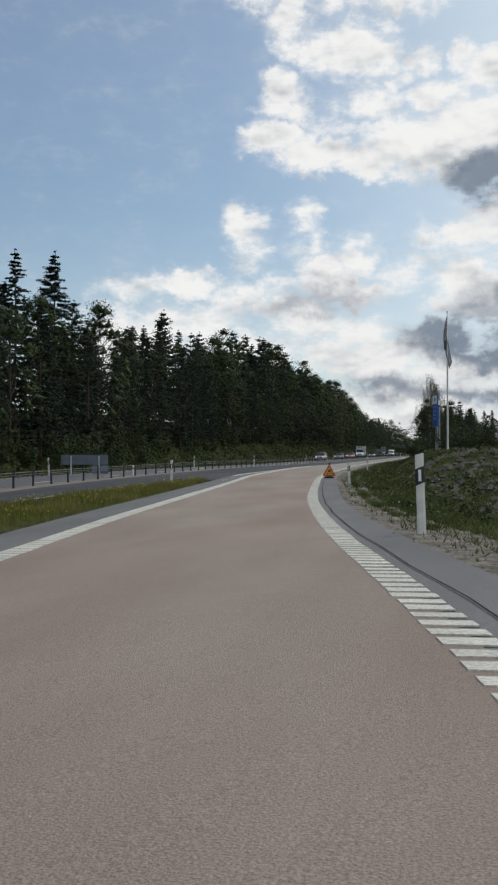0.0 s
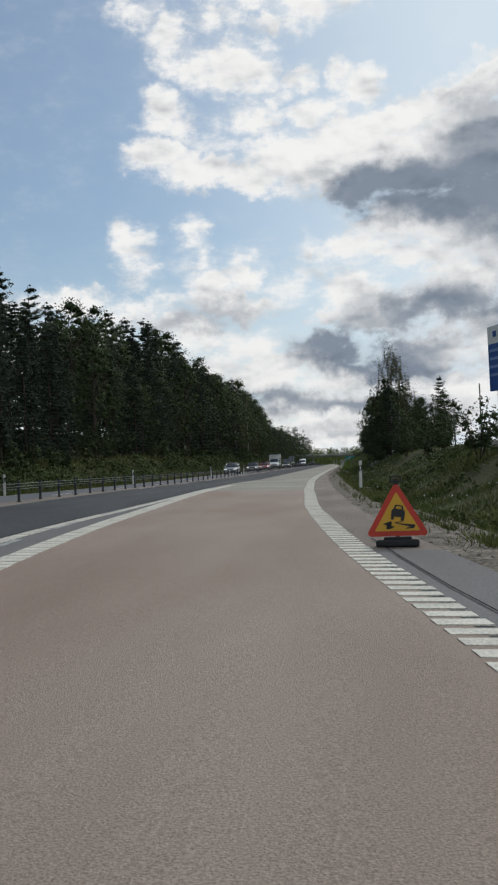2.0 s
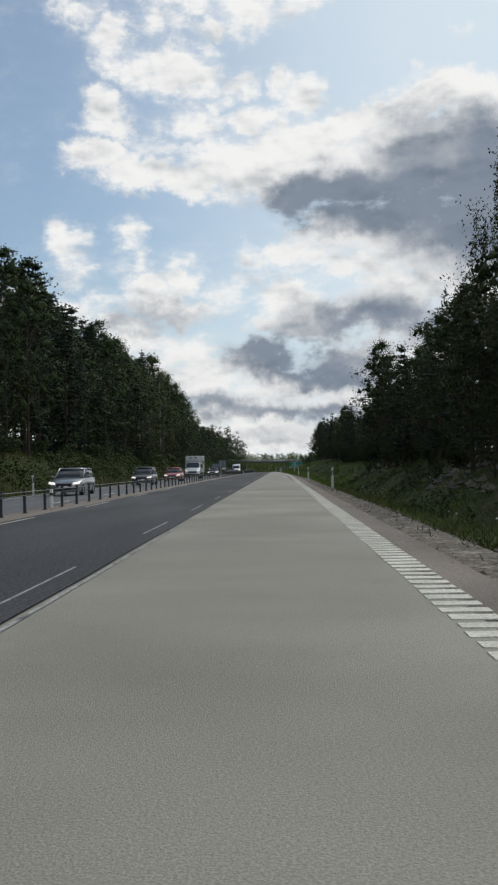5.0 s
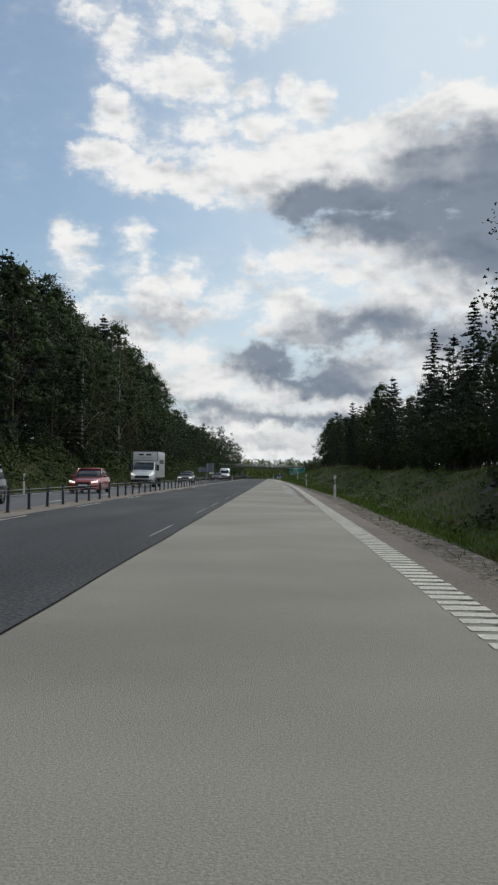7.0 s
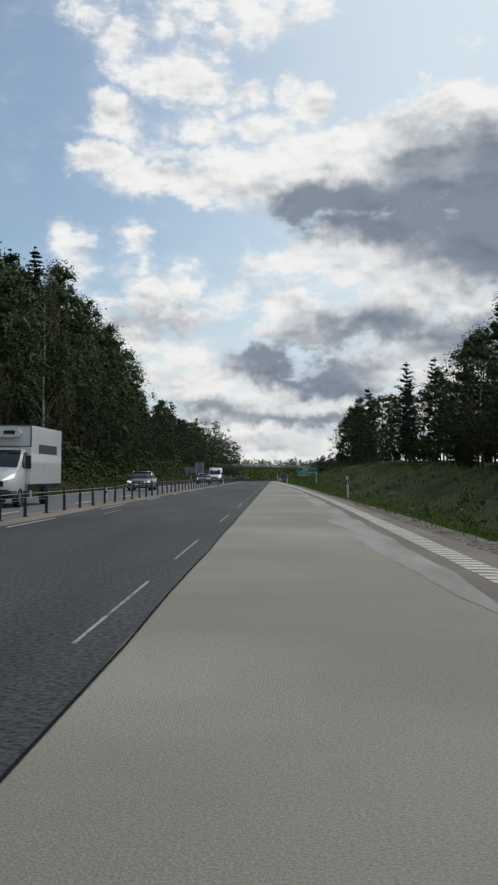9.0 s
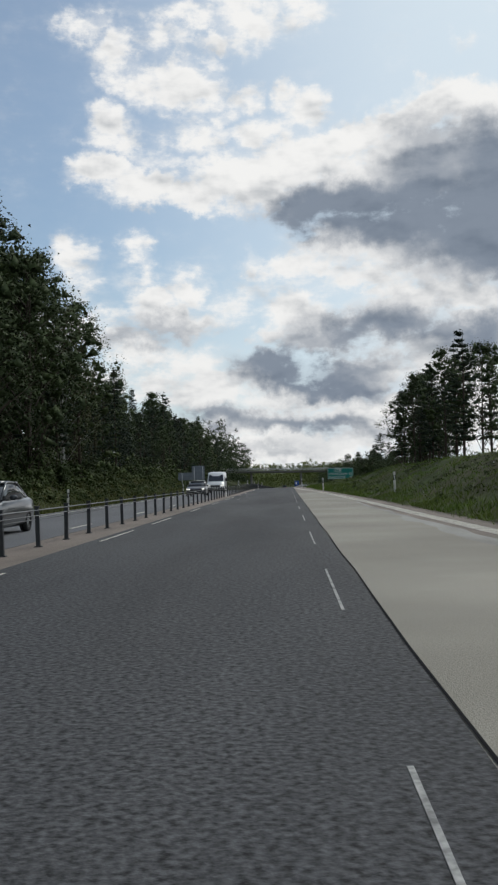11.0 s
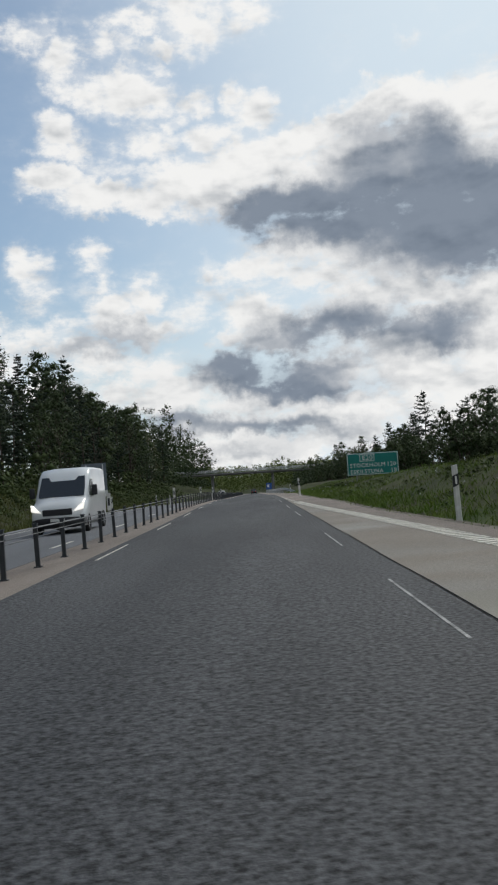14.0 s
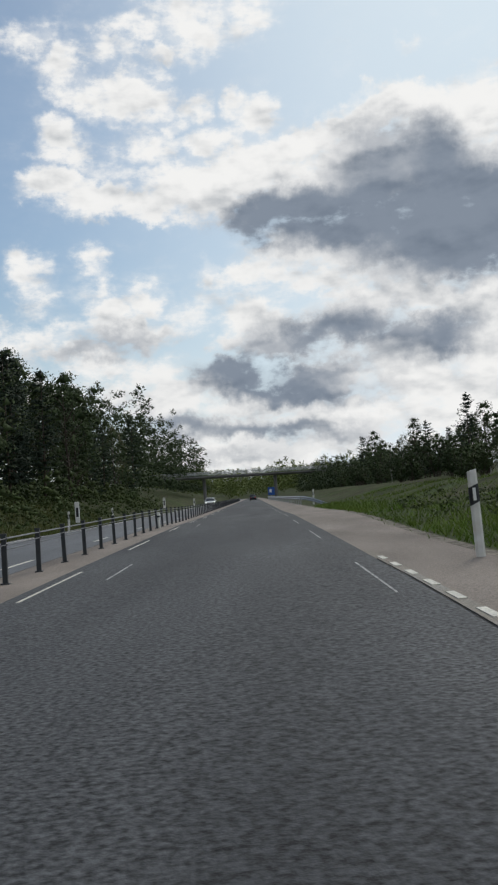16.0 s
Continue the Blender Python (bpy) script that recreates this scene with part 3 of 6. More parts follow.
# ---- trees ----
def foliage(name, centres, size, per, mat, parent, seed, droop=0.0, flat=0.6, long=1.6, core=0.0, blade=4, soft=1.5):
    """A crown of many small leaf blades: `per` blades round every centre (x, y, z, spread)."""
    rng = np.random.default_rng(seed)
    centres = [tuple(k) + (1.0,) * (5 - len(k)) for k in centres]
    c = np.repeat(np.asarray(centres, float), per, axis=0)
    n = len(c)
    off = rng.normal(size=(n, 3))
    off /= np.linalg.norm(off, axis=1)[:, None] + 1e-9
    off *= rng.random((n, 1)) ** 0.5 * c[:, 3:4]
    off[:, 2] *= flat
    p = c[:, :3] + off
    u = rng.normal(size=(n, 3))
    u[:, 2] = u[:, 2] * 0.5 - droop
    u /= np.linalg.norm(u, axis=1)[:, None]
    w = np.cross(u, rng.normal(size=(n, 3)))
    w /= np.linalg.norm(w, axis=1)[:, None]
    s = size * rng.uniform(0.6, 1.3, (n, 1))
    a, b = p - u * s * long * 0.5, p + u * s * long * 0.5
    q = p + w * s * 0.5
    r = p - w * s * 0.5
    verts = (np.stack([a, q, b, r], 1) if blade == 4 else np.stack([a, q * 1.5 - p * 0.5, b * 0.6 + r * 0.4], 1)).reshape(-1, 3)
    faces = np.arange(blade * n).reshape(n, blade).tolist()
    # soft shading: every blade leans its normal out of its clump and out of the crown
    mid = p.mean(axis=0) * np.array([1, 1, 0.8])
    out = off / (c[:, 3:4] + 1e-6) + (p - mid) * np.array([1, 1, 0.4]) / (np.abs(p - mid).max() + 1e-6) * soft + np.array([0, 0, 0.35])
    out /= np.linalg.norm(out, axis=1)[:, None] + 1e-9
    face_n = np.cross(verts.reshape(n, blade, 3)[:, 1] - verts.reshape(n, blade, 3)[:, 0], verts.reshape(n, blade, 3)[:, 2] - verts.reshape(n, blade, 3)[:, 0])
    turned = np.where((face_n * out).sum(1)[:, None, None] < 0, verts.reshape(n, blade, 3)[:, ::-1], verts.reshape(n, blade, 3))
    verts = turned.reshape(-1, 3)
    normals = np.repeat(out, blade, axis=0)
    if core:
        # a solid leaf-coloured heart added inside every clump to block light through it
        k = np.asarray([q for q in centres if q[4] > 0], float)
        axes = np.array([(1, 0, -0.5), (-0.5, 0.87, -0.5), (-0.5, -0.87, -0.5), (0, 0, 1)], float)
        spin = rng.normal(size=(len(k), 4, 3)) * 0.35
        hearts = k[:, None, :3] + (axes[None] + spin) * (k[:, 3:4] * k[:, 4:5] * core)[:, None, :] * np.array([1, 1, flat])
        base = len(verts)
        around = np.broadcast_to((axes / np.linalg.norm(axes, axis=1)[:, None])[None], hearts.shape).reshape(-1, 3)
        normals = np.concatenate([normals, around])
        verts = np.concatenate([verts, hearts.reshape(-1, 3)])
        for i in range(len(k)):
            o = base + 4 * i
            faces += [(o, o + 2, o + 1), (o, o + 1, o + 3), (o + 1, o + 2, o + 3), (o + 2, o, o + 3)]
    return raw_object(name, verts.tolist(), faces, mat, parent, normals=normals.tolist())


def trunk_mesh(bm, h, r0, r1, lean=0.0, sides=7, seed=0):
    rng = random.Random(seed)
    pts, rad = [], []
    for i in range(7):
        s = i / 6
        pts.append((lean * s * h * 0.1 + rng.uniform(-0.06, 0.06) * s * 2, rng.uniform(-0.06, 0.06) * s * 2, h * s - 0.4 * (i == 0)))
        rad.append(r0 * (1 - s) + r1 * s)
    tube(bm, pts, rad, sides)


def pine_tree(seed, h=18.0, fine=1.0, low=0.16):
    rng = random.Random(seed)
    bm = bmesh.new()
    trunk_mesh(bm, h, 0.2, 0.03, rng.uniform(-0.3, 0.3), seed=seed)
    cs = []
    z = h * low
    while z < h * 0.985:
        s = (z - h * low) / (h * (1 - low))
        reach = (0.25 + 3.4 * min(1.0, (1 - s) * 1.5) ** 0.85 * min(1.0, 0.5 + 1.5 * s)) * rng.uniform(0.75, 1.12)
        for k in range(rng.randint(4, 6)):
            if rng.random() < 0.12:
                continue
            a = rng.uniform(0, math.tau)
            r = reach * rng.uniform(0.6, 1.2)
            rise = r * (rng.uniform(0.0, 0.22) + 0.35 * s)
            end = (r * math.cos(a), r * math.sin(a), z + rise)
            if fine > 0.5:
                tube(bm, [(0, 0, z), (end[0] * 0.5, end[1] * 0.5, z + rise * 0.35), end], [0.04, 0.025, 0.01], 3, False)
            for f in (0.35, 0.58, 0.78, 1.0):
                cs.append((end[0] * f + rng.uniform(-.15, .15), end[1] * f + rng.uniform(-.15, .15), z + rise * f + rng.uniform(-0.1, 0.15),
                           (0.38 + 0.44 * f * min(1, r / 2)) * (1 - 0.35 * s), 2.6 if f < 0.5 else 1.6 if f < 0.6 else 0.0))
        z += rng.uniform(0.6, 0.95)
    cs += [(0, 0, h * 0.965, 0.24), (0, 0, h * 0.985, 0.16), (0, 0, h * 1.005, 0.1)]
    trunk = tagged(mesh_object("pine_tree", bm, BARK_PINE), "tall dark green pine tree with a bare lower trunk", "tree", "trees")
    foliage("crown", cs, 0.125 if fine > 0.5 else 0.2, int(13 * fine), PINE, trunk, seed, core=0.46, long=3.0, blade=3, flat=0.45)
    return trunk


def spruce_tree(seed, h=19.0, fine=1.0):
    rng = random.Random(seed)
    bm = bmesh.new()
    trunk_mesh(bm, h, 0.2, 0.03, 0, seed=seed)
    cs = []
    z = h * 0.1
    while z < h * 0.985:
        s = z / h
        reach = (0.25 + 3.6 * (1 - s) ** 0.85) * rng.uniform(0.8, 1.1)
        for k in range(5 if s < 0.8 else 4):
            a = rng.uniform(0, math.tau)
            r = reach * rng.uniform(0.75, 1.1)
            for f in (0.4, 0.7, 1.0):
                cs.append((r * f * math.cos(a), r * f * math.sin(a), z - 0.28 * r * f + 0.12 * r * f * f, (0.26 + 0.36 * f * min(1, r / 1.5)) * (1 - 0.4 * s), 3.0 if f < 0.5 else 1.6 if f < 0.8 else 0.0))
        z += 0.35 + 0.35 * (1 - s)
    cs.append((0, 0, h, 0.12))
    trunk = tagged(mesh_object("spruce_tree", bm, BARK_PINE), "tall dark spruce tree with drooping boughs and a pointed top", "tree", "trees")
    foliage("crown", cs, 0.13 if fine > 0.5 else 0.21, int(12 * fine), SPRUCE, trunk, seed, droop=0.25, flat=0.4, core=0.42, long=2.9, blade=3)
    return trunk


def broad_tree(seed, h=13.0, fine=1.0, birch=False, wide=0.3, low=0.18):
    rng = random.Random(seed)
    bm = bmesh.new()
    trunk_mesh(bm, h * 0.93, 0.15, 0.02, rng.uniform(-0.4, 0.4), seed=seed)
    cs = []
    count = int(95 * (h / 13))
    for i in range(count):
        s = rng.random() ** 0.8
        z = h * (low + (1 - low) * s)
        prof = math.sin(math.pi * min(1.0, 0.16 + 0.84 * s)) ** 0.7
        a = rng.uniform(0, math.tau)
        inner = rng.uniform(0.4, 1.0)
        r = h * wide * prof * inner
        end = (r * math.cos(a), r * math.sin(a), z)
        if i % (5 if birch else 3) == 0:
            tube(bm, [(0, 0, max(0.5, z - r * 1.1)), (end[0] * 0.5, end[1] * 0.5, z - r * 0.4), end], [0.05, 0.03, 0.01] if not birch else [0.022, 0.014, 0.006], 3, False)
        cs.append((*end, h * (0.034 if birch else 0.058) * rng.uniform(0.7, 1.3) + 0.15, 1.5 if inner < 0.75 else 0.8 * (fine > 0.5)))
        if birch and rng.random() < 0.8:
            for k in range(1, 5):
                cs.append((end[0] * (1.02 + 0.015 * k), end[1] * (1.02 + 0.015 * k), z - 0.36 * k, 0.2 - 0.02 * k))
    cs.append((0, 0, h, 0.35))
    if birch:
        trunk = tagged(mesh_object("birch_tree", bm, BARK_BIRCH), "birch tree with a pale trunk and hanging light green twigs", "tree", "trees")
        foliage("crown", cs, 0.07 / fine ** 0.5, int(24 * fine), BIRCH, trunk, seed, droop=1.3, flat=1.3, long=2.2, core=0.0, blade=3)
    else:
        trunk = tagged(mesh_object("broadleaf_tree", bm, BARK_PINE), "leafy green broadleaf tree with a dense rounded crown", "tree", "trees")
        foliage("crown", cs, 0.145 / fine ** 0.5, int(44 * fine), BROADLEAF, trunk, seed, flat=0.8, long=1.5, core=0.3, blade=3)
    return trunk


def bush(seed, h=2.2, fine=1.0):
    rng = random.Random(seed)
    bm = bmesh.new()
    cs = []
    for k in range(7):
        a = rng.uniform(0, math.tau)
        r = h * rng.uniform(0.2, 0.55)
        end = (r * math.cos(a), r * math.sin(a), h * rng.uniform(0.6, 1.0))
        tube(bm, [(0, 0, -0.2), (end[0] * 0.4, end[1] * 0.4, end[2] * 0.5), end], [0.04, 0.025, 0.01], 4, False)
        for f in (0.4, 0.6, 0.8, 1.0):
            for _ in range(2):
                cs.append((end[0] * f + rng.uniform(-.3, .3), end[1] * f + rng.uniform(-.3, .3), end[2] * f + rng.uniform(-.2, .2), 0.4))
    stem = tagged(mesh_object("bush", bm, BARK_PINE), "wild green leafy bush on the grassy slope", "bush", "bushes")
    foliage("leaves", cs, 0.12 / fine ** 0.5, int(17 * fine), BROADLEAF, stem, seed, flat=0.9, long=1.5, core=0.4, blade=3)
    return stem


class Stock:
    """Trees are built once and then copied to their places."""

    def __init__(self, makers):
        self.makers, self.made = makers, {}

    def plant(self, kind, x, y, scale=1.0, turn=0.0, z=None):
        m = pose(x, y, (far_z(x, y) if z is None else z) - 0.1, 0, 0, turn)
        if kind not in self.made:
            ob = self.makers[kind]()
            ob.scale = (scale,) * 3
            ob.matrix_basis = m @ Matrix.Scale(scale, 4)
            self.made[kind] = ob
            return ob
        src = self.made[kind]
        c = copy_thing(src, m)
        c.scale = (scale,) * 3
        return c


KINDS = {"pine_a": (pine_tree, 1, 19), "pine_b": (pine_tree, 2, 17), "pine_c": (pine_tree, 3, 20, 0.22), "spruce_a": (spruce_tree, 4, 20), "spruce_b": (spruce_tree, 5, 17),
         "broad_a": (broad_tree, 6, 13), "broad_b": (broad_tree, 7, 11, False, 0.34), "broad_c": (broad_tree, 8, 15, False, 0.26),
         "birch_a": (broad_tree, 9, 14, True, 0.22), "birch_b": (broad_tree, 10, 12, True, 0.24)}
makers = {}
for kind_name, (maker, seed, height, *more) in KINDS.items():
    makers[kind_name] = lambda a=maker, b=seed, c=height, d=tuple(more): a(b, c, 1.0, *d)
    makers[kind_name + "_far"] = lambda a=maker, b=seed, c=height, d=tuple(more): a(b + 20, c, 0.46, *d)
makers.update({"bush_a": lambda: bush(11), "bush_b": lambda: bush(12, 1.7), "bush_c": lambda: bush(13, 3.0)})
stock = Stock(makers)


def plant_left_forest():
    rng = random.Random(20)
    y = 14.0
    while y < 560:
        edge = edge_left(y) - 4.2 - 3.8 * step(y, 60, 130) - 1.1 * step(y, 130, 170) + 1.1 * step(y, 250, 290) - 3.0 * step(y, 350, 380) + 1.0 * step(y, 435, 480)
        tall = 0.88 - 0.12 * step(y, 82, 100) + 0.13 * step(y, 122, 165) + 0.27 * step(y, 200, 230) - 0.03 * step(y, 255, 275)
        tall += -0.25 * step(y, 348, 378) - 0.21 * step(y, 390, 412) + 0.22 * step(y, 440, 480)
        for row in range(4):
            x = edge - row * 4.6 + rng.uniform(-1.5, 1.5)
            k = rng.random()
            leafy = 0.1 + 0.12 * step(y, 90, 130) + 0.6 * step(y, 265, 300) * (1 - step(y, 350, 380)) + 0.2 * step(y, 400, 500)
            if row > 2:
                leafy *= 0.6
            if k < leafy:
                kind = rng.choice(("broad_a", "broad_b", "broad_c", "broad_c", "birch_a" if y > 268 else "broad_a"))
                sc = rng.uniform(1.15, 1.5)
            elif k < leafy + 0.62 * (1 - leafy):
                kind, sc = rng.choice(("pine_a", "pine_b", "pine_c")), rng.uniform(0.85, 1.1)
            else:
                kind, sc = rng.choice(("spruce_a", "spruce_b")), rng.uniform(0.8, 1.12)
            if row == 0:
                sc *= 0.8
            if row == 3:
                sc *= 1.08
            if row > 1 or y > 400:
                kind += "_far"
            stock.plant(kind, x, y + rng.uniform(-1.8, 1.8), sc * tall, rng.uniform(0, 360))
        stock.plant(rng.choice(("bush_a", "bush_b", "bush_c", "bush_c")), edge + rng.uniform(-1.5, 2.2), y + rng.uniform(-2, 2), rng.uniform(0.7, 1.3), rng.uniform(0, 360))
        y += 4.7 if y < 400 else 7.0


def plant_right_forest():
    rng = random.Random(21)
    y = 150.0
    while y < 318:
        for row in range(3):
            x = 11.4 + 1.4 * step(y, 205, 225) + row * 3.4 + rng.uniform(-1.0, 1.0)
            if y < 205 and x > 12.9 + (y - 160) * 0.11:
                continue
            kind = rng.choice(("pine_c", "pine_b", "pine_a", "spruce_a", "broad_a", "broad_c") if y > 205 else ("pine_b", "broad_a", "broad_c", "spruce_b"))
            h = {"broad_a": 0.7, "broad_c": 0.6}.get(kind, 0.47)
            if y < 172 and row > 0:
                h *= 0.62
            if row > 1:
                kind += "_far"
            stock.plant(kind, x, y + rng.uniform(-1.5, 1.5), h * rng.uniform(0.8, 1.12) * (1.0 if y < 245 else 0.85), rng.uniform(0, 360))
        if y > 215:
            stock.plant(rng.choice(("broad_b_far", "broad_a_far", "spruce_b_far")), 22 + rng.uniform(-1, 3), y, rng.uniform(0.4, 0.6), rng.uniform(0, 360))
        if y > 215:
            stock.plant("broad_b_far", 19.0 + rng.uniform(-1, 1), y + 1.0, rng.uniform(0.3, 0.42), rng.uniform(0, 360))
        stock.plant("bush_c", 14.5 + rng.uniform(-2, 2.5), y + 1.5, rng.uniform(0.8, 1.4), rng.uniform(0, 360))
        if y > 205:
            stock.plant("bush_c", 12.4 + rng.uniform(-0.4, 1.2), y + rng.uniform(-1, 1), rng.uniform(0.5, 0.85), rng.uniform(0, 360))
        if y < 212:
            stock.plant(rng.choice(("bush_a", "bush_c", "broad_b")), 10.2 + rng.uniform(-0.6, 1.6), y + rng.uniform(-2, 2), 0.3 if rng.random() < 0.3 else rng.uniform(0.5, 1.0), rng.uniform(0, 360))
        y += 3.6
    for x, y, kind, sc in ((13.2, 369, "broad_a", 0.75), (14.5, 374, "pine_b", 0.52), (15.5, 382, "pine_a", 0.45), (12.4, 367, "broad_c", 0.66), (13.8, 371, "broad_a", 0.8), (12.0, 375, "pine_c", 0.46), (14.8, 378, "broad_c", 0.72), (13.0, 381, "broad_b", 0.85),
                           (16.8, 376, "broad_a", 0.6), (18.2, 388, "broad_a", 0.62), (15.0, 368, "broad_b", 0.6), (18.8, 380, "broad_c", 0.55), (16.0, 386, "spruce_b", 0.45),
                           (12.6, 341, "pine_b", 0.58), (14.6, 344, "broad_a", 0.7), (12.2, 347, "broad_c", 0.62), (13.8, 351, "pine_a", 0.55), (16.4, 349, "broad_a", 0.75), (12.4, 355, "pine_b", 0.55),
                           (14.9, 357, "broad_c", 0.66), (17.6, 355, "pine_c", 0.5), (13.0, 361, "pine_a", 0.5)):
        stock.plant(kind, x, y, sc, rng.uniform(0, 360))
    # open bank with bushes, then the wood by the bridge
    for i in range(20):
        y = 390 + 4.2 * i
        stock.plant(rng.choice(("bush_a", "bush_c", "bush_b")), 10.5 + rng.uniform(-1.5, 5) + 0.02 * (y - 390), y, rng.uniform(0.7, 1.35), rng.uniform(0, 360))
    y = 424.0
    while y < 560:
        for row in range(3):
            stock.plant(rng.choice(("broad_a_far", "pine_b_far", "broad_b_far", "birch_b_far", "broad_a_far", "broad_c_far")), 16.5 + row * 5 + rng.uniform(-2, 2) + 0.012 * (y - 424), y + rng.uniform(-3, 3),
                        rng.uniform(0.36, 0.52), rng.uniform(0, 360))
        if y < 560:
            stock.plant("bush_c", 12.5 + rng.uniform(-1, 3), y, rng.uniform(0.8, 1.3), rng.uniform(0, 360))
        y += 6.5


plant_left_forest()
plant_right_forest()
stock.plant("birch_a", 11.3, 158.5, 0.9, 0)
stock.plant("birch_b", 12.3, 160.0, 0.92, 70)
stock.plant("broad_c", 10.8, 160.5, 0.6, 10)
stock.plant("birch_b", 11.6, 162.5, 0.98, 150)
stock.plant("pine_b", 16.0, 150.0, 0.46, 200)
stock.plant("broad_b", 11.4, 154.0, 0.5, 30)
for bx, by, kind, sc in ((13.8, 148.0, "broad_b", 0.5), (15.4, 152.0, "birch_b", 0.5), (12.2, 144.5, "bush_c", 1.15), (13.6, 142.0, "bush_a", 1.3), (15.8, 145.0, "broad_a", 0.42),
                         (11.4, 148.5, "bush_c", 1.0), (14.8, 138.0, "bush_c", 1.2), (14.8, 166.0, "broad_a", 0.45), (13.4, 158.5, "bush_c", 1.3), (15.2, 160.5, "broad_b", 0.45)):
    stock.plant(kind, bx, by, sc, 37 * by % 360)
brng = random.Random(64)
for by in range(84, 152, 5):
    stock.plant(brng.choice(("bush_a", "bush_b", "bush_c")), edge_right(by) + brng.uniform(5.0, 8.5), by, brng.uniform(0.45, 0.85), brng.uniform(0, 360))


def thicket():
    """Dense scrub on the left slope between the road and the wood."""
    rng = np.random.default_rng(78)
    cs = []
    for i in range(3600):
        y = rng.uniform(215, 560) if i < 2400 else rng.uniform(15, 215)
        wide = 4.5 + 6.0 * step(y, 330, 380)
        d = (3.6 if y > 215 else 1.8) + wide * rng.random()
        x = edge_left(y) - d
        grow = min(1.2, max(0.05, 0.5 + 1.1 * noise.noise((x * 0.3, y * 0.16, 4.0)))) ** 1.5
        h = (0.3 + (1.5 + 1.5 * step(y, 250, 330)) * step(d, 2.5, 6.5)) * grow + 0.2
        z = far_z(x, y)
        for k in range(2):
            cs.append((x + rng.normal() * 0.3, y + rng.normal() * 0.3, z + h * (0.35 + 0.45 * k), 0.45 + 0.2 * h))
    ob = foliage("thicket", cs, 0.16, 11, SCRUB, None, 6, flat=0.8, long=1.4, core=0.35, blade=3, soft=0.0)
    tagged(ob, "dense green scrub and saplings on the slope below the wood", "scrub", kind="stuff")


SCRUB = leaf_material("scrub leaves", (0.05, 0.074, 0.027), (0.078, 0.1, 0.036), 0.4, 0.0)
thicket()


def ridge_wood():
    """The wooded ridge beyond the bridge, far off: one mass of crowns."""
    rng = np.random.default_rng(77)
    cs = []
    for i in range(1500):
        y = rng.uniform(760, 1500)
        s = (y - 760) / 740
        x = rng.uniform(-60 - 90 * s, 60 + 90 * s)
        z = far_z(x, y)
        if abs(x + 6) < 14 and y < 900:
            continue
        h = rng.uniform(9, 14)
        for k in range(4):
            cs.append((x + rng.normal() * 1.2, y + rng.normal() * 1.2, z + h * (0.35 + 0.2 * k), 2.6 - 0.35 * k))
    ob = foliage("far_wood", cs, 0.85, 20, RIDGE, None, 5, flat=0.9, long=1.2, blade=3, soft=0.0)
    tagged(ob, "sunlit green mixed wood on the ridge beyond the bridge", "wood", kind="stuff")


def roadside_wood():
    """The woods along both sides past the bridge."""
    rng = np.random.default_rng(79)
    cs = []
    for i in range(750):
        y = rng.uniform(562, 800)
        side = rng.random() < 0.55
        x = edge_left(y) - 7 - 22 * rng.random() if side else 16 + 22 * rng.random()
        h = rng.uniform(17, 24) if side else rng.uniform(5, 9)
        for k in range(4):
            cs.append((x + rng.normal() * 0.8, y + rng.normal() * 0.8, far_z(x, y) + h * (0.2 + 0.22 * k), 2.2 - 0.4 * k))
    ob = foliage("roadside_wood", cs, 0.42, 26, BROADLEAF, None, 7, flat=0.9, long=1.3, blade=3, soft=0.0, core=0.3)
    tagged(ob, "dark green mixed wood along the road near the bridge", "wood", kind="stuff")


roadside_wood()
RIDGE = leaf_material("sunlit far leaves", (0.085, 0.12, 0.03), (0.13, 0.155, 0.045), 0.35, 0.0)
ridge_wood()


# ---- cable barrier ----
def build_barrier():
    barrier = tagged(new("cable_barrier"), "dark steel post barrier with taut wire ropes along the median", "barrier")
    kinds = []
    for high in (0.73, 0.84):
        bm = bmesh.new()
        box(bm, -0.042, 0.042, -0.03, 0.03, -0.1, high - 0.03)
        box(bm, -0.052, 0.052, -0.04, 0.04, high - 0.03, high)
        for z in (high - 0.1, high - 0.2):
            box(bm, -0.062, 0.062, -0.036, 0.036, z, z + 0.025)
        box(bm, -0.075, 0.075, -0.06, 0.06, -0.04, 0.015)
        me = bpy.data.meshes.new("post")
        bm.to_mesh(me)
        bm.free()
        me.materials.append(POST_DARK)
        kinds.append(me)
    rng = random.Random(8)
    y, ys = -20.0, []
    while y < 690:
        post = new("post", kinds[y > 265])
        post.parent = barrier
        post.matrix_basis = pose(barrier_x(y), y, road_z(barrier_x(y), y), rng.gauss(0, 0.8), rng.gauss(0, 0.8), 0)
        ys.append(y)
        y += 2.566 if 130 < y < 236 else 2.53
    for z, dx in ((-0.085, 0.05), (-0.085, -0.05), (-0.19, 0.05), (-0.28, -0.05)):
        bm = bmesh.new()
        tube(bm, [(barrier_x(y) + dx, y, road_z(barrier_x(y), y) + z + 0.73 + 0.11 * step(y, 262, 268)) for y in ys], 0.0095, 5)
        part("wire_rope", bm, ROPE, barrier, "grey galvanised wire rope", True)


build_barrier()


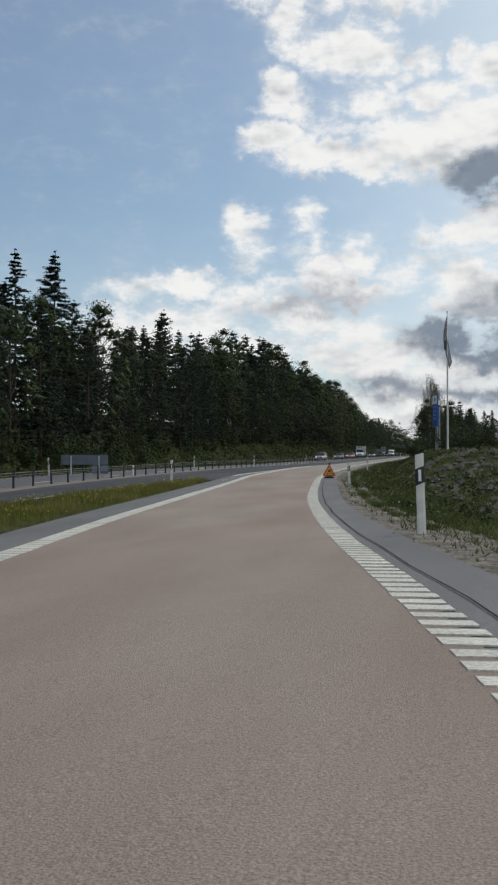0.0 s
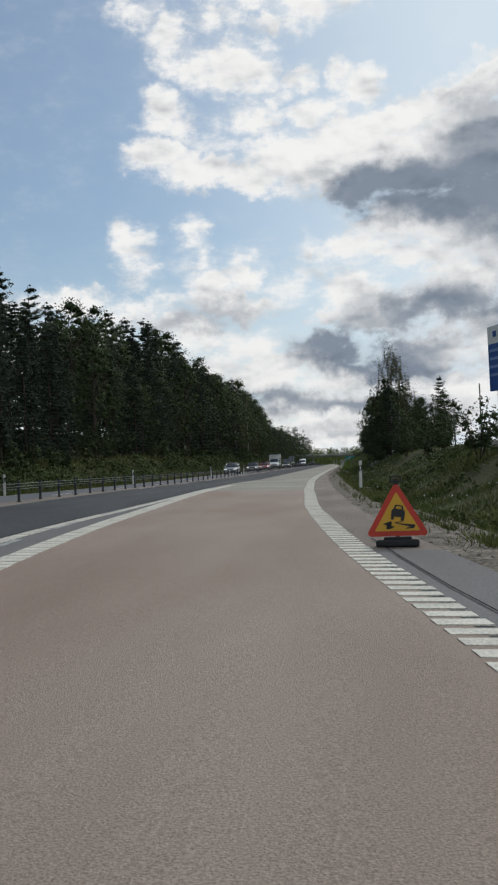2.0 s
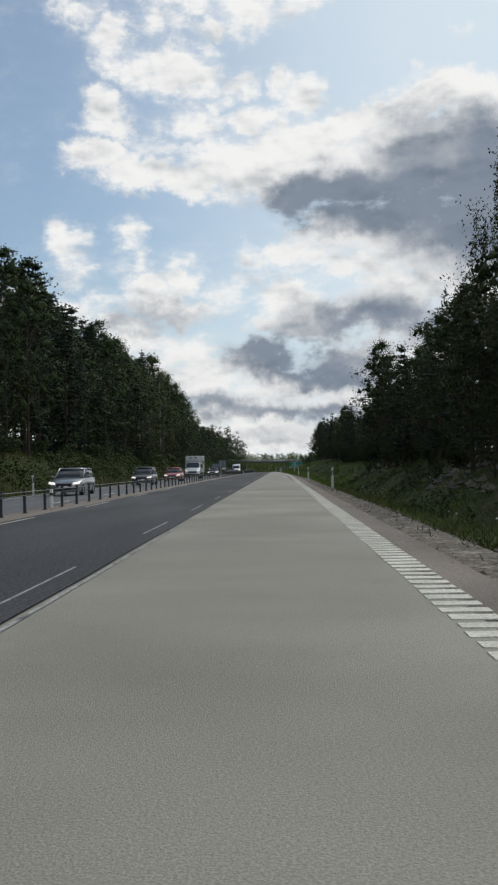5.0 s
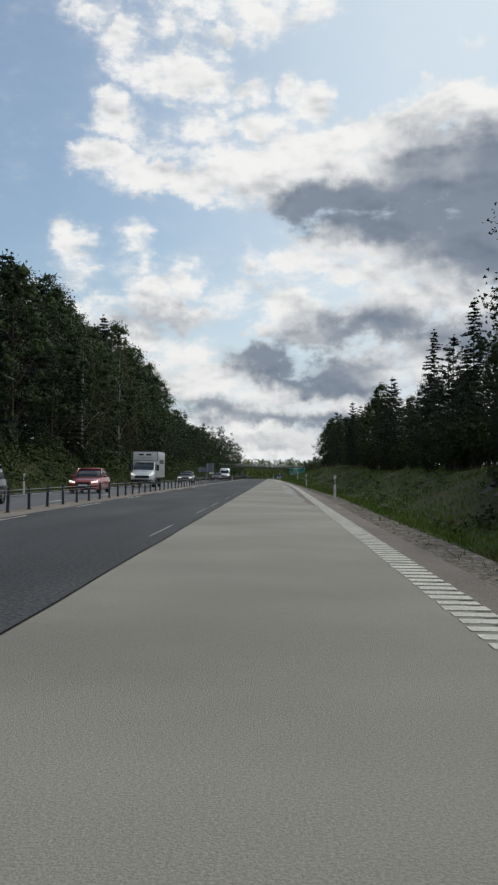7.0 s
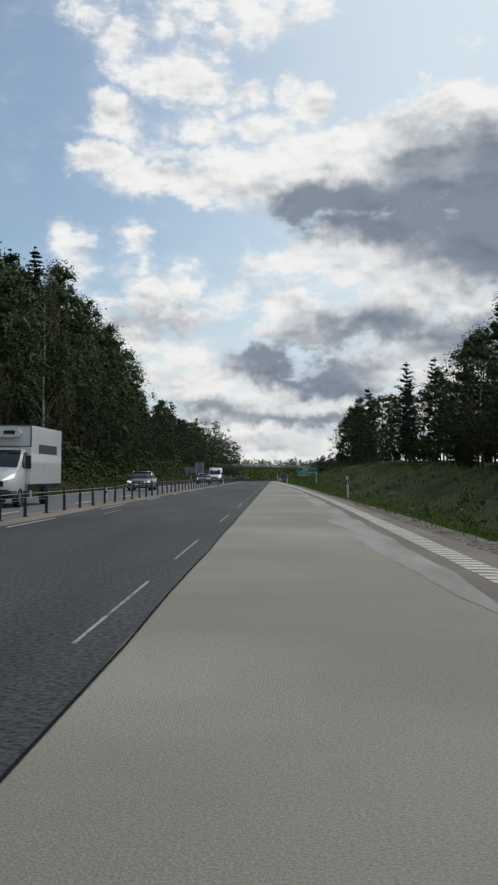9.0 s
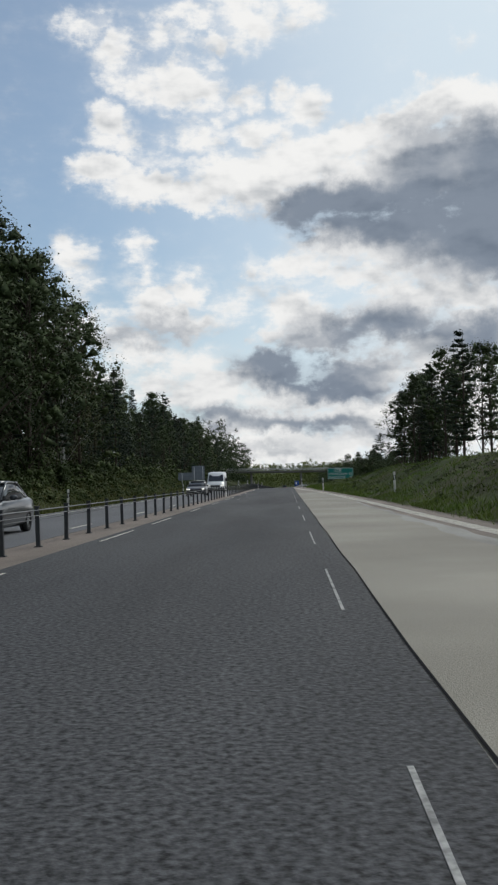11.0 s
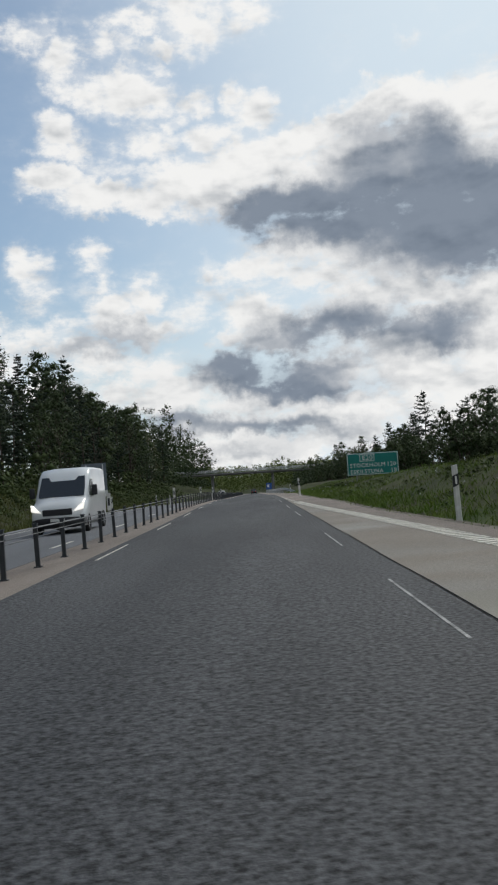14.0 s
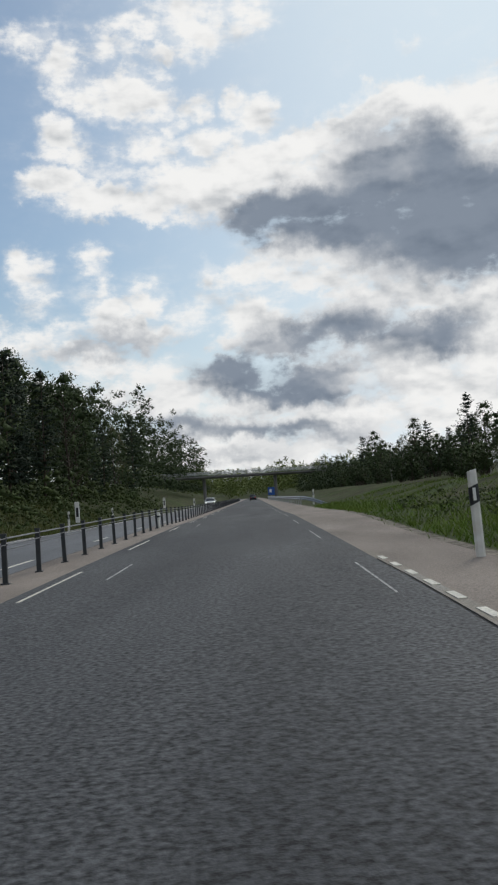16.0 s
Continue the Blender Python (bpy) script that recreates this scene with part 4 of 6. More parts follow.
# ---- road markings ----
def strip_quad(verts, faces, x0, x1, y0, y1, lift=0.009):
    """A thin painted patch on the road, with its edge's depth."""
    a = len(verts)
    for y in (y0, y1):
        for x in (x0(y), x1(y)):
            verts.append((x, y, road_z(x, y) + lift))
            verts.append((x, y, road_z(x, y) - 0.004))
    faces += [(a, a + 2, a + 6, a + 4), (a, a + 1, a + 3, a + 2), (a + 4, a + 6, a + 7, a + 5), (a, a + 4, a + 5, a + 1), (a + 2, a + 3, a + 7, a + 6)]


def shifted(f, d):
    return lambda y: f(y) + d


def comb_line(name, line, half, y0, y1, pitch, bar, label, mid=None, skew=0.0):
    """A line of raised cross bars: those of the slip road one by one, the rest in one mesh."""
    root = tagged(new(name), label, "road marking", kind="structure")
    rng = random.Random(5)
    verts, faces = [], []
    k, y = 0, y0
    while y < y1:
        w = half * rng.uniform(0.94, 1.04)
        if mid and mid[0] <= y <= mid[1]:
            v, f = [], []
            strip_quad(v, f, shifted(line, -w), shifted(line, w), y, y + bar * rng.uniform(0.85, 1.1))
            raw_object("bar", v, f, PAINT, root)
        else:
            strip_quad(verts, faces, shifted(line, -w), shifted(line, w), y, y + bar * rng.uniform(0.85, 1.1))
        y += pitch
    if verts:
        tagged(raw_object("far_bars", verts, faces, PAINT, root), kind="stuff")
    return root


def dash_line(name, x, starts, length, width, label, mat=None):
    root = tagged(new(name), label, "road marking", kind="structure")
    for y in starts:
        v, f = [], []
        for i in range(3):
            strip_quad(v, f, lambda q: x(q) - width / 2, lambda q: x(q) + width / 2, y + length * i / 3, y + length * (i + 1) / 3)
        raw_object("dash", v, f, mat or PAINT, root)
    return root


def arange(a, b, s):
    return [a + s * i for i in range(int((b - a) / s) + 1)]


def solid_line(name, x, y0, y1, width, label, mat=None):
    ys = arange(y0, y1, 3.0)
    ob = grid_strip(name, ys, [[x(y) - width / 2, x(y) + width / 2] for y in ys], lambda a, b: road_z(a, b) + 0.01, mat or PAINT, label, "road marking")
    return ob


PAINT_OLD = material("faded white road paint", (0.36, 0.36, 0.345), 0.75, vary=0.25, scale=2.0, grain=0.4, grain_scale=20, tint=(0.14, 0.14, 0.14),
                     tint_scale=3.0, ramp=(0.5, 0.68))
TAR = material("black joint sealant", (0.018, 0.018, 0.02), 0.95, vary=0.2, scale=2.0, specular=0.05)
LANE_DASHES = [125.0, 134.0, 144.3, 154.6, 165.0, 176.0, 191.4, 202.3, 209.2, 219.6, 227.0, 234.0, 245.3, 257, 268, 277, 286.2, 296.4, 307.4, 319.6, 327.4, 335.2, 349.5, 359.3, 374.0,
               383.3, 395.0, 405.6] + arange(417, 520, 10.2)
comb_line("rumble_edge_line", right_line, 0.21, 3.0, 392, 0.4, 0.25, "white raised bar rumble line along the road edge", (6, 118))
comb_line("slip_road_edge_line", ramp_left, 0.2, 2.0, 104, 0.4, 0.33, "white comb patterned edge line beside the grass island", (6, 60))
comb_line("highway_edge_line", lambda y: seam(y) + 0.2, 0.14, 64, 97, 0.4, 0.3, "white worn comb patterned edge line of the highway", (57, 100))
dash_line("taper_line", right_line, arange(393.0, 411, 1.3), 0.6, 0.09, "broken worn white line where the merging lane ends")
dash_line("lane_dashes", lambda y: -0.36, LANE_DASHES, 4.1, 0.03,
          "thin worn white broken line beside the merging lane", PAINT_OLD)
dash_line("median_dashes", lambda y: barrier_x(y) + 1.05, arange(100, 290, 11.8) + [296.9, 308.4, 320.1, 331.4, 337.4, 349.3, 361.3, 373.2, 385.1, 396.2, 408.1, 419.4] + arange(431, 520, 11.8), 4.7, 0.045, "white broken edge line beside the median")
dash_line("faded_dashes", lambda y: barrier_x(y) + 1.85, (249.2, 331.5, 344.2, 410.5, 434.0), 3.2, 0.035, "faded old white broken line in the dark lane", PAINT_OLD)
dash_line("guide_marks", lambda y: ramp_left(y) - 0.75, arange(54, 76, 5.0), 2.4, 0.12, "short white guide marks where the slip road joins", PAINT_OLD)
dash_line("oncoming_dashes", lambda y: barrier_x(y) - 1.25, arange(20, 520, 12.0), 3.0, 0.1, "white broken line beside the median for oncoming traffic")
solid_line("oncoming_edge_line", lambda y: barrier_x(y) - 6.2, 0, 690, 0.14, "white edge line of the oncoming carriageway")
solid_line("through_edge_line", lambda y: isle_left(y) - 0.5, -40, 56, 0.12, "white edge line beside the grass island")
solid_line("old_seam_line", lambda y: seam(y) + 0.1, 76, 150, 0.05, "thin worn pale line along the joint of the lanes", PAINT_OLD)
solid_line("lane_joint", lambda y: seam(y) + 0.01 + 0.015 * math.sin(y * 0.7), 62, 412, 0.022, "black sealed joint between dark and light asphalt", TAR)
solid_line("shoulder_crack", lambda y: right_line(y) + 0.42 + 0.03 * math.sin(y * 0.9) + 0.02 * math.sin(y * 2.3), -30, 66, 0.022, "dark open joint along the shoulder", TAR)


# ---- posts at the roadside ----
BLACK_BAND = material("black reflective band", (0.016, 0.017, 0.02), 0.45, vary=0.1)
REFLECTOR = material("white reflector", (0.8, 0.8, 0.78), 0.25, vary=0.05)


def delineator():
    """A flat white plastic marker post with a slanted top, a dark band and a reflector."""
    band = BLACK_BAND
    name = "white plastic marker post with black band and white reflector"
    bm = bmesh.new()
    ring = [(-0.06, -0.018), (-0.03, -0.032), (0.03, -0.032), (0.06, -0.018), (0.055, 0.02), (0.0, 0.034), (-0.055, 0.02)]
    levels = [-0.3, 0.0, 0.6, 1.1, 1.14]
    rings = []
    for z in levels:
        rings.append([bm.verts.new((x, y, z + (0.25 * x if z > 1 else 0))) for x, y in ring])
    n = len(ring)
    for r0, r1 in zip(rings, rings[1:]):
        for i in range(n):
            bm.faces.new((r0[i], r0[(i + 1) % n], r1[(i + 1) % n], r1[i]))
    bm.faces.new(rings[0][::-1])
    bm.faces.new(rings[-1])
    root = tagged(mesh_object("marker_post", bm, WHITE_PLASTIC), name, "marker post", "marker posts")
    bm = bmesh.new()
    rings = [[bm.verts.new((x * 1.06, y * 1.1, z + 0.6 * x * 0.7)) for x, y in ring] for z in (0.72, 0.95)]
    for i in range(n):
        bm.faces.new((rings[0][i], rings[0][(i + 1) % n], rings[1][(i + 1) % n], rings[1][i]))
    part("band", bm, band, root, "black slanted band")
    for s in (-1, 1):
        bm = bmesh.new()
        box(bm, -0.02, 0.02, s * 0.036 - 0.004, s * 0.036 + 0.004, 0.76, 0.92, 0.002)
        part("reflector", bm, REFLECTOR, root, "white reflector")
    return root


def plant_posts():
    rng = random.Random(31)
    first = None
    right = [(14.58, 18.9), (9.3, 55.0), (6.78, 95.0), (5.35, 181.0), (5.3, 225.5), (5.35, 277.0), (5.45, 324.5), (2.75, 364.3), (1.33, 409.0), (3.2, 476.0)]
    left = [(barrier_x(y) - 7.3, y) for y in (20, 62, 103, 135, 185, 231, 276, 322, 383, 420, 455, 474)]
    for x, y in right + left + [(0.55, 48.8)]:
        z = max(far_z(x, y), road_z(x, y) - 0.07)
        m = pose(x, y, z, rng.uniform(-2, 2), rng.uniform(-2.5, 2.5), rng.uniform(-8, 8)) @ Matrix.Scale(1.4 if y == 18.9 else 1.12, 4)
        if first is None:
            first = delineator()
            first.matrix_basis = m
        else:
            made = copy_thing(first, m)
            made.scale = (1.12,) * 3
    # white tubes that mark the barrier
    mark = None
    for y in (57.2, 157.7, 259.3, 347.6, 437.0):
        m = pose(barrier_x(y) + 0.02, y + 0.6, road_z(barrier_x(y), y), 0, 0, 0)
        if mark is None:
            bm = bmesh.new()
            tube(bm, [(0, 0, -0.1), (0, 0, 0.05), (0, 0, 0.62), (0, 0, 0.66)], [0.07, 0.06, 0.06, 0.045], 10)
            mark = tagged(mesh_object("median_marker", bm, WHITE_PLASTIC, None, True), "short white plastic marker tube in the cable barrier", "marker post", "median markers")
            bm = bmesh.new()
            tube(bm, [(0, 0, 0.44), (0, 0, 0.52)], 0.063, 10, False)
            part("band", bm, BLACK_BAND, mark, "black band", True)
            mark.matrix_basis = m
        else:
            copy_thing(mark, m)
    tall = None
    for y in (370.4, 393.2, 418.5, 441.0, 464.0):
        m = pose(barrier_x(y), y, road_z(barrier_x(y), y) + 0.8, 0, 0, 0)
        if tall is None:
            bm = bmesh.new()
            box(bm, -0.055, 0.055, -0.02, 0.02, 0.0, 0.5, 0.012)
            tall = tagged(mesh_object("barrier_marker", bm, WHITE_PLASTIC), "white reflector plate on top of a barrier post", "marker post", "barrier markers")
            bm = bmesh.new()
            box(bm, -0.03, 0.03, -0.026, 0.026, 0.14, 0.36, 0.004)
            part("reflector", bm, BLACK_BAND, tall, "black framed reflector")
            tall.matrix_basis = m
        else:
            copy_thing(tall, m)


plant_posts()

# ---- signs ----
SIGN_RED = material("red sign sheeting", (0.52, 0.035, 0.015), 0.4, vary=0.08, scale=3.0)
SIGN_YELLOW = material("yellow sign sheeting", (0.62, 0.34, 0.02), 0.45, vary=0.08, scale=3.0)
SIGN_GREEN = material("green sign sheeting", (0.0, 0.17, 0.14), 0.4, vary=0.12, scale=1.0)
SIGN_BLUE = material("blue sign sheeting", (0.015, 0.08, 0.32), 0.4, vary=0.12, scale=1.0)
SIGN_WHITE = material("white sign sheeting", (0.75, 0.76, 0.74), 0.4, vary=0.06)
SIGN_BACK = material("bare aluminium sign back", (0.17, 0.2, 0.235), 0.55, 0.45, vary=0.15, scale=1.5)
RUBBER = material("black rubber", (0.018, 0.019, 0.021), 0.8, vary=0.2, scale=6.0)
CONCRETE = material("weathered concrete", (0.33, 0.32, 0.30), 0.85, vary=0.2, scale=0.8, grain=0.15, grain_scale=30, tint=(0.22, 0.21, 0.2), tint_scale=0.7, bump=0.4)


def flat_plate(bm, pts, y, depth):
    """A plate of the outline pts (x, z), from y (its face) back to y + depth."""
    f = [bm.verts.new((x, y, z)) for x, z in pts]
    b = [bm.verts.new((x, y + depth, z)) for x, z in pts]
    bm.faces.new(f)
    bm.faces.new(b[::-1])
    n = len(pts)
    for i in range(n):
        bm.faces.new((f[i], b[i], b[(i + 1) % n], f[(i + 1) % n]))


def round_triangle(w, r):
    """Corner-rounded upright triangle of side w standing on z = 0."""
    h = w * 0.866
    pts = []
    for cx, cz, a0 in ((-w / 2 + r * 1.732, r, 150), (0, h - 2 * r, 30), (w / 2 - r * 1.732, r, -90)):
        for k in range(6):
            a = radians({150: 270, 30: 150, -90: 30}[a0] - 24 * k)
            pts.append((cx + r * math.cos(a), cz + r * math.sin(a)))
    return pts


def warning_sign(x, y):
    z = road_z(x, y) - 0.008
    root = tagged(new("warning_sign"), "red and yellow triangular slippery road sign on a black rubber foot", "road sign")
    root.matrix_basis = pose(x, y, z, -4, 0, -4)
    bm = bmesh.new()
    box(bm, -0.31, 0.31, -0.2, 0.26, 0.0, 0.1, 0.03)
    box(bm, -0.2, 0.2, -0.14, 0.2, 0.1, 0.14, 0.015)
    part("foot", bm, RUBBER, root, "black rubber foot")
    bm = bmesh.new()
    box(bm, -0.03, 0.03, 0.02, 0.06, 0.1, 0.99, 0.004)
    box(bm, -0.085, 0.085, 0.01, 0.05, 0.93, 0.95)
    box(bm, -0.085, -0.06, 0.01, 0.05, 0.93, 1.03)
    box(bm, 0.06, 0.085, 0.01, 0.05, 0.93, 1.03)
    box(bm, -0.085, 0.085, 0.01, 0.05, 1.01, 1.03)
    part("stand", bm, BLACK_PLASTIC, root, "black steel stand with a carrying handle")
    for name, w, r, dz, yy, m in (("panel", 0.93, 0.05, 0.15, 0.0, SIGN_RED), ("face", 0.66, 0.012, 0.225, -0.008, SIGN_YELLOW)):
        bm = bmesh.new()
        flat_plate(bm, [(a, b + dz) for a, b in round_triangle(w, r)], yy, 0.016)
        part(name, bm, m, root, "red border panel" if name == "panel" else "yellow face")
    # the skidding car and its tracks
    bm = bmesh.new()
    tilt = lambda pts: [(0.01 + a * 0.97 + b * 0.16, 0.43 + b * 0.97 - a * 0.16) for a, b in pts]
    flat_plate(bm, tilt([(-0.1, 0.0), (0.1, 0.0), (0.1, 0.09), (0.075, 0.11), (0.055, 0.175), (-0.055, 0.175), (-0.075, 0.11), (-0.1, 0.09)]), -0.014, 0.007)
    for s in (-1, 1):
        flat_plate(bm, tilt([(s * 0.075 - 0.022, -0.05), (s * 0.075 + 0.022, -0.05), (s * 0.075 + 0.022, 0.01), (s * 0.075 - 0.022, 0.01)]), -0.014, 0.007)
    part("car_symbol", bm, BLACK_PLASTIC, root, "black skidding car symbol")
    bm = bmesh.new()
    flat_plate(bm, tilt([(-0.045, 0.118), (0.045, 0.118), (0.036, 0.155), (-0.036, 0.155)]), -0.02, 0.005)
    part("car_window", bm, SIGN_YELLOW, root, "yellow window of the symbol")
    for pts in ([(-0.21, 0.33), (-0.09, 0.37), (-0.075, 0.36), (-0.15, 0.33), (-0.03, 0.285), (-0.1, 0.255), (-0.16, 0.252), (-0.09, 0.285)],
                [(-0.055, 0.345), (0.08, 0.37), (0.085, 0.362), (0.0, 0.34), (0.265, 0.31), (0.24, 0.26), (0.11, 0.252), (0.18, 0.285)]):
        bm = bmesh.new()
        flat_plate(bm, pts, -0.014, 0.007)
        bmesh.ops.triangulate(bm, faces=bm.faces[:])
        part("skid_track", bm, BLACK_PLASTIC, root, "black skid track")
    return root


def letters(text, size, x, z, y, parent, mat, name="lettering", align="LEFT", wide=1.0):
    """Raised flat letters, as a mesh."""
    cu = bpy.data.curves.new(name, "FONT")
    cu.body, cu.size, cu.align_x, cu.extrude, cu.resolution_u = text, size, align, 0.004, 2
    cu.space_character = 1.12
    tmp = bpy.data.objects.new(name, cu)
    scene.collection.objects.link(tmp)
    me = bpy.data.meshes.new_from_object(tmp.evaluated_get(bpy.context.evaluated_depsgraph_get()))
    bpy.data.objects.remove(tmp)
    me.materials.clear()
    me.materials.append(mat)
    ob = new(name, me)
    ob.parent = parent
    ob.matrix_basis = pose(x, y, z, 90, 0, 0) @ Matrix.Diagonal((wide, 1, 1, 1))
    return ob


def frame_bars(bm, x0, x1, z0, z1, t, y, depth):
    for a, b, c, d in ((x0, x1, z0, z0 + t), (x0, x1, z1 - t, z1), (x0, x0 + t, z0 + t, z1 - t), (x1 - t, x1, z0 + t, z1 - t)):
        box(bm, a, b, y, y + depth, c, d)


def route_sign():
    """The large green direction sign on two steel posts."""
    x0, y = 5.4, 416.0
    root = tagged(new("direction_sign"), "green highway direction sign with white lettering on steel posts", "road sign")
    root.matrix_basis = pose(x0, y, 0, 0, 0.9, -4)
    g = ground_z(x0 + 1.9, y)
    w, z0, z1 = 3.9, 1.08, 2.76
    bm = bmesh.new()
    box(bm, 0, w, 0.0, 0.03, z0, z1, 0.012)
    part("panel", bm, SIGN_GREEN, root, "green sheet metal panel")
    bm = bmesh.new()
    frame_bars(bm, 0.03, w - 0.03, z0 + 0.03, z1 - 0.03, 0.035, -0.008, 0.01)
    part("border", bm, SIGN_WHITE, root, "white border line")
    bm = bmesh.new()
    frame_bars(bm, 0.98, 2.08, z1 - 0.64, z1 - 0.1, 0.035, -0.008, 0.01)
    part("route_frame", bm, SIGN_WHITE, root, "white frame round the route number")
    letters("E20", 0.5, 1.16, z1 - 0.54, -0.006, root, SIGN_WHITE)
    letters("STOCKHOLM", 0.44, 0.22, z1 - 1.08, -0.006, root, SIGN_WHITE, wide=0.93)
    letters("120", 0.44, 3.0, z1 - 1.08, -0.006, root, SIGN_WHITE)
    letters("ESKILSTUNA", 0.44, 0.22, z1 - 1.56, -0.006, root, SIGN_WHITE, wide=0.93)
    letters("18", 0.44, 3.28, z1 - 1.56, -0.006, root, SIGN_WHITE)
    for x in (0.7, 3.2):
        bm = bmesh.new()
        tube(bm, [(x, 0.09, g - 0.6), (x, 0.09, z1 - 0.1)], 0.05, 8)
        part("post", bm, STEEL, root, "galvanised steel post", True)
    for z in (z0 + 0.3, z1 - 0.4):
        bm = bmesh.new()
        box(bm, 0.15, w - 0.15, 0.031, 0.06, z, z + 0.06)
        part("rail", bm, STEEL, root, "galvanised rail")


def sign_back(name, x, y, panels, posts, turn, z):
    """Direction signs for the other way: ribbed aluminium backs on posts."""
    root = tagged(new(name), "bare grey aluminium back of a road sign on posts", "road sign", "sign backs")
    root.matrix_basis = pose(x, y, z, 0, 0, turn)
    for a, b, c, d, m in panels:
        bm = bmesh.new()
        box(bm, a, b, 0, 0.02, c, d, 0.006)
        p = part("panel", bm, m, root)
        k = int((d - c) / 0.17)
        for i in range(k):
            bm = bmesh.new()
            zz = c + (i + 0.5) * (d - c) / k
            box(bm, a + 0.02, b - 0.02, -0.035, -0.001, zz - 0.012, zz + 0.012)
            part("rib", bm, m, p)
    for a, top in posts:
        bm = bmesh.new()
        tube(bm, [(a, -0.08, -1.2), (a, -0.08, top)], 0.05, 8)
        part("post", bm, STEEL, root, "galvanised steel post", True)


warning_sign(6.9, 64.6)
route_sign()
sign_back("sign_back", -18.6, 424.5, [(0.0, 2.2, 0.9, 2.15, SIGN_BACK), (2.2, 4.3, 0.9, 3.2, SIGN_BACK), (3.0, 4.3, 0.35, 0.85, SIGN_WHITE)], [(0.6, 2.1), (2.6, 3.1), (4.0, 3.1)], 6, 0.6)
sign_back("sign_back", -10.7, 60.5, [(0.0, 3.2, 0.72, 1.38, SIGN_BACK), (2.1, 3.2, 0.12, 0.68, SIGN_BACK)], [(0.7, 1.3), (2.6, 1.3)], 8, 0.05)


# ---- bridge across the road ----
BRIDGE_CONCRETE = material("dark weathered bridge concrete", (0.16, 0.155, 0.15), 0.85, vary=0.2, scale=0.4, grain=0.15, grain_scale=10)


def bridge(y):
    root = tagged(new("road_bridge"), "long low concrete road bridge with steel railings over the highway", "bridge")
    deck = lambda x: 4.9 - 0.016 * (x + 5)
    bm = bmesh.new()
    xs = lerp(-48, 40, 23)
    rows = [[bm.verts.new((x, y + a, deck(x) + b)) for a, b in ((-3.4, 0.0), (-3.4, -0.42), (-2.6, -0.85), (2.6, -0.85), (3.4, -0.42), (3.4, 0.0))] for x in xs]
    for r0, r1 in zip(rows, rows[1:]):
        for i in range(6):
            bm.faces.new((r0[i], r0[(i + 1) % 6], r1[(i + 1) % 6], r1[i]))
    part("deck", bm, BRIDGE_CONCRETE, root, "concrete bridge deck")
    for px in (-16.5, 5.3):
        bm = bmesh.new()
        tube(bm, [(px, y, -6), (px, y, deck(px) - 0.8)], 0.5, 12)
        part("pier", bm, BRIDGE_CONCRETE, root, "round concrete pier", True)
    for s in (-3.3, 3.3):
        for h in (0.45, 0.8, 1.15):
            bm = bmesh.new()
            tube(bm, [(x, y + s, deck(x) + h) for x in xs], 0.045, 5)
            part("rail", bm, STEEL, root, "steel hand rail")
        for x in arange(-47, 39, 4.0):
            bm = bmesh.new()
            box(bm, x - 0.04, x + 0.04, y + s - 0.04, y + s + 0.04, deck(x), deck(x) + 1.15)
            part("baluster", bm, STEEL, root)


bridge(690.0)


def guard_rail(x0, y0, y1):
    """Short steel guard rail with its end turned down."""
    root = tagged(new("guard_rail"), "galvanised steel guard rail with a sloping end", "guard rail")
    path = [(x0 + 2.0, y0 - 4.0, -0.1), (x0 + 0.9, y0 - 1.5, 0.42), (x0 + 0.3, y0 + 1, 0.6)] + [(x0, y, 0.62) for y in arange(y0 + 4, y1, 4.0)]
    bm = bmesh.new()
    prof = [(0.0, -0.15), (0.07, -0.09), (0.0, -0.02), (0.0, 0.02), (0.07, 0.09), (0.0, 0.15)]
    rows = [[bm.verts.new((x - a, y, z + grade(y) + b)) for a, b in prof] for x, y, z in path]
    for r0, r1 in zip(rows, rows[1:]):
        for i in range(5):
            bm.faces.new((r0[i], r0[i + 1], r1[i + 1], r1[i]))
    part("beam", bm, STEEL, root, "folded steel beam")
    for y in arange(y0 + 2, y1, 4.0):
        bm = bmesh.new()
        box(bm, x0 + 0.0, x0 + 0.08, y - 0.05, y + 0.05, grade(y) - 0.8, grade(y) + 0.7)
        part("post", bm, STEEL, root)


guard_rail(2.2, 476.0, 660.0)


def blue_sign(x, y, w, h, z, label):
    root = tagged(new("blue_sign"), label, "road sign", "blue signs")
    root.matrix_basis = pose(x, y, z, 0, 0, 0)
    bm = bmesh.new()
    box(bm, -w / 2, w / 2, 0, 0.03, 0, h, 0.01)
    part("panel", bm, SIGN_BLUE, root)
    bm = bmesh.new()
    box(bm, -w * 0.3, w * 0.05, -0.008, 0.0, h * 0.35, h * 0.75)
    part("symbol", bm, SIGN_WHITE, root, "white symbol")
    bm = bmesh.new()
    tube(bm, [(0, 0.06, -3.5), (0, 0.06, h)], 0.05, 8)
    part("post", bm, STEEL, root, "steel post", True)


blue_sign(2.9, 640.0, 1.7, 2.0, -1.6, "blue road sign with a white symbol beside the bridge")

# ---- flag pole, advertising pylon and their plinth ----
POLE_WHITE = material("white glass fibre pole", (0.62, 0.62, 0.6), 0.4, vary=0.08)
FLAG_CLOTH = material("pale grey flag cloth", (0.45, 0.46, 0.48), 0.9, vary=0.12, scale=2.0)


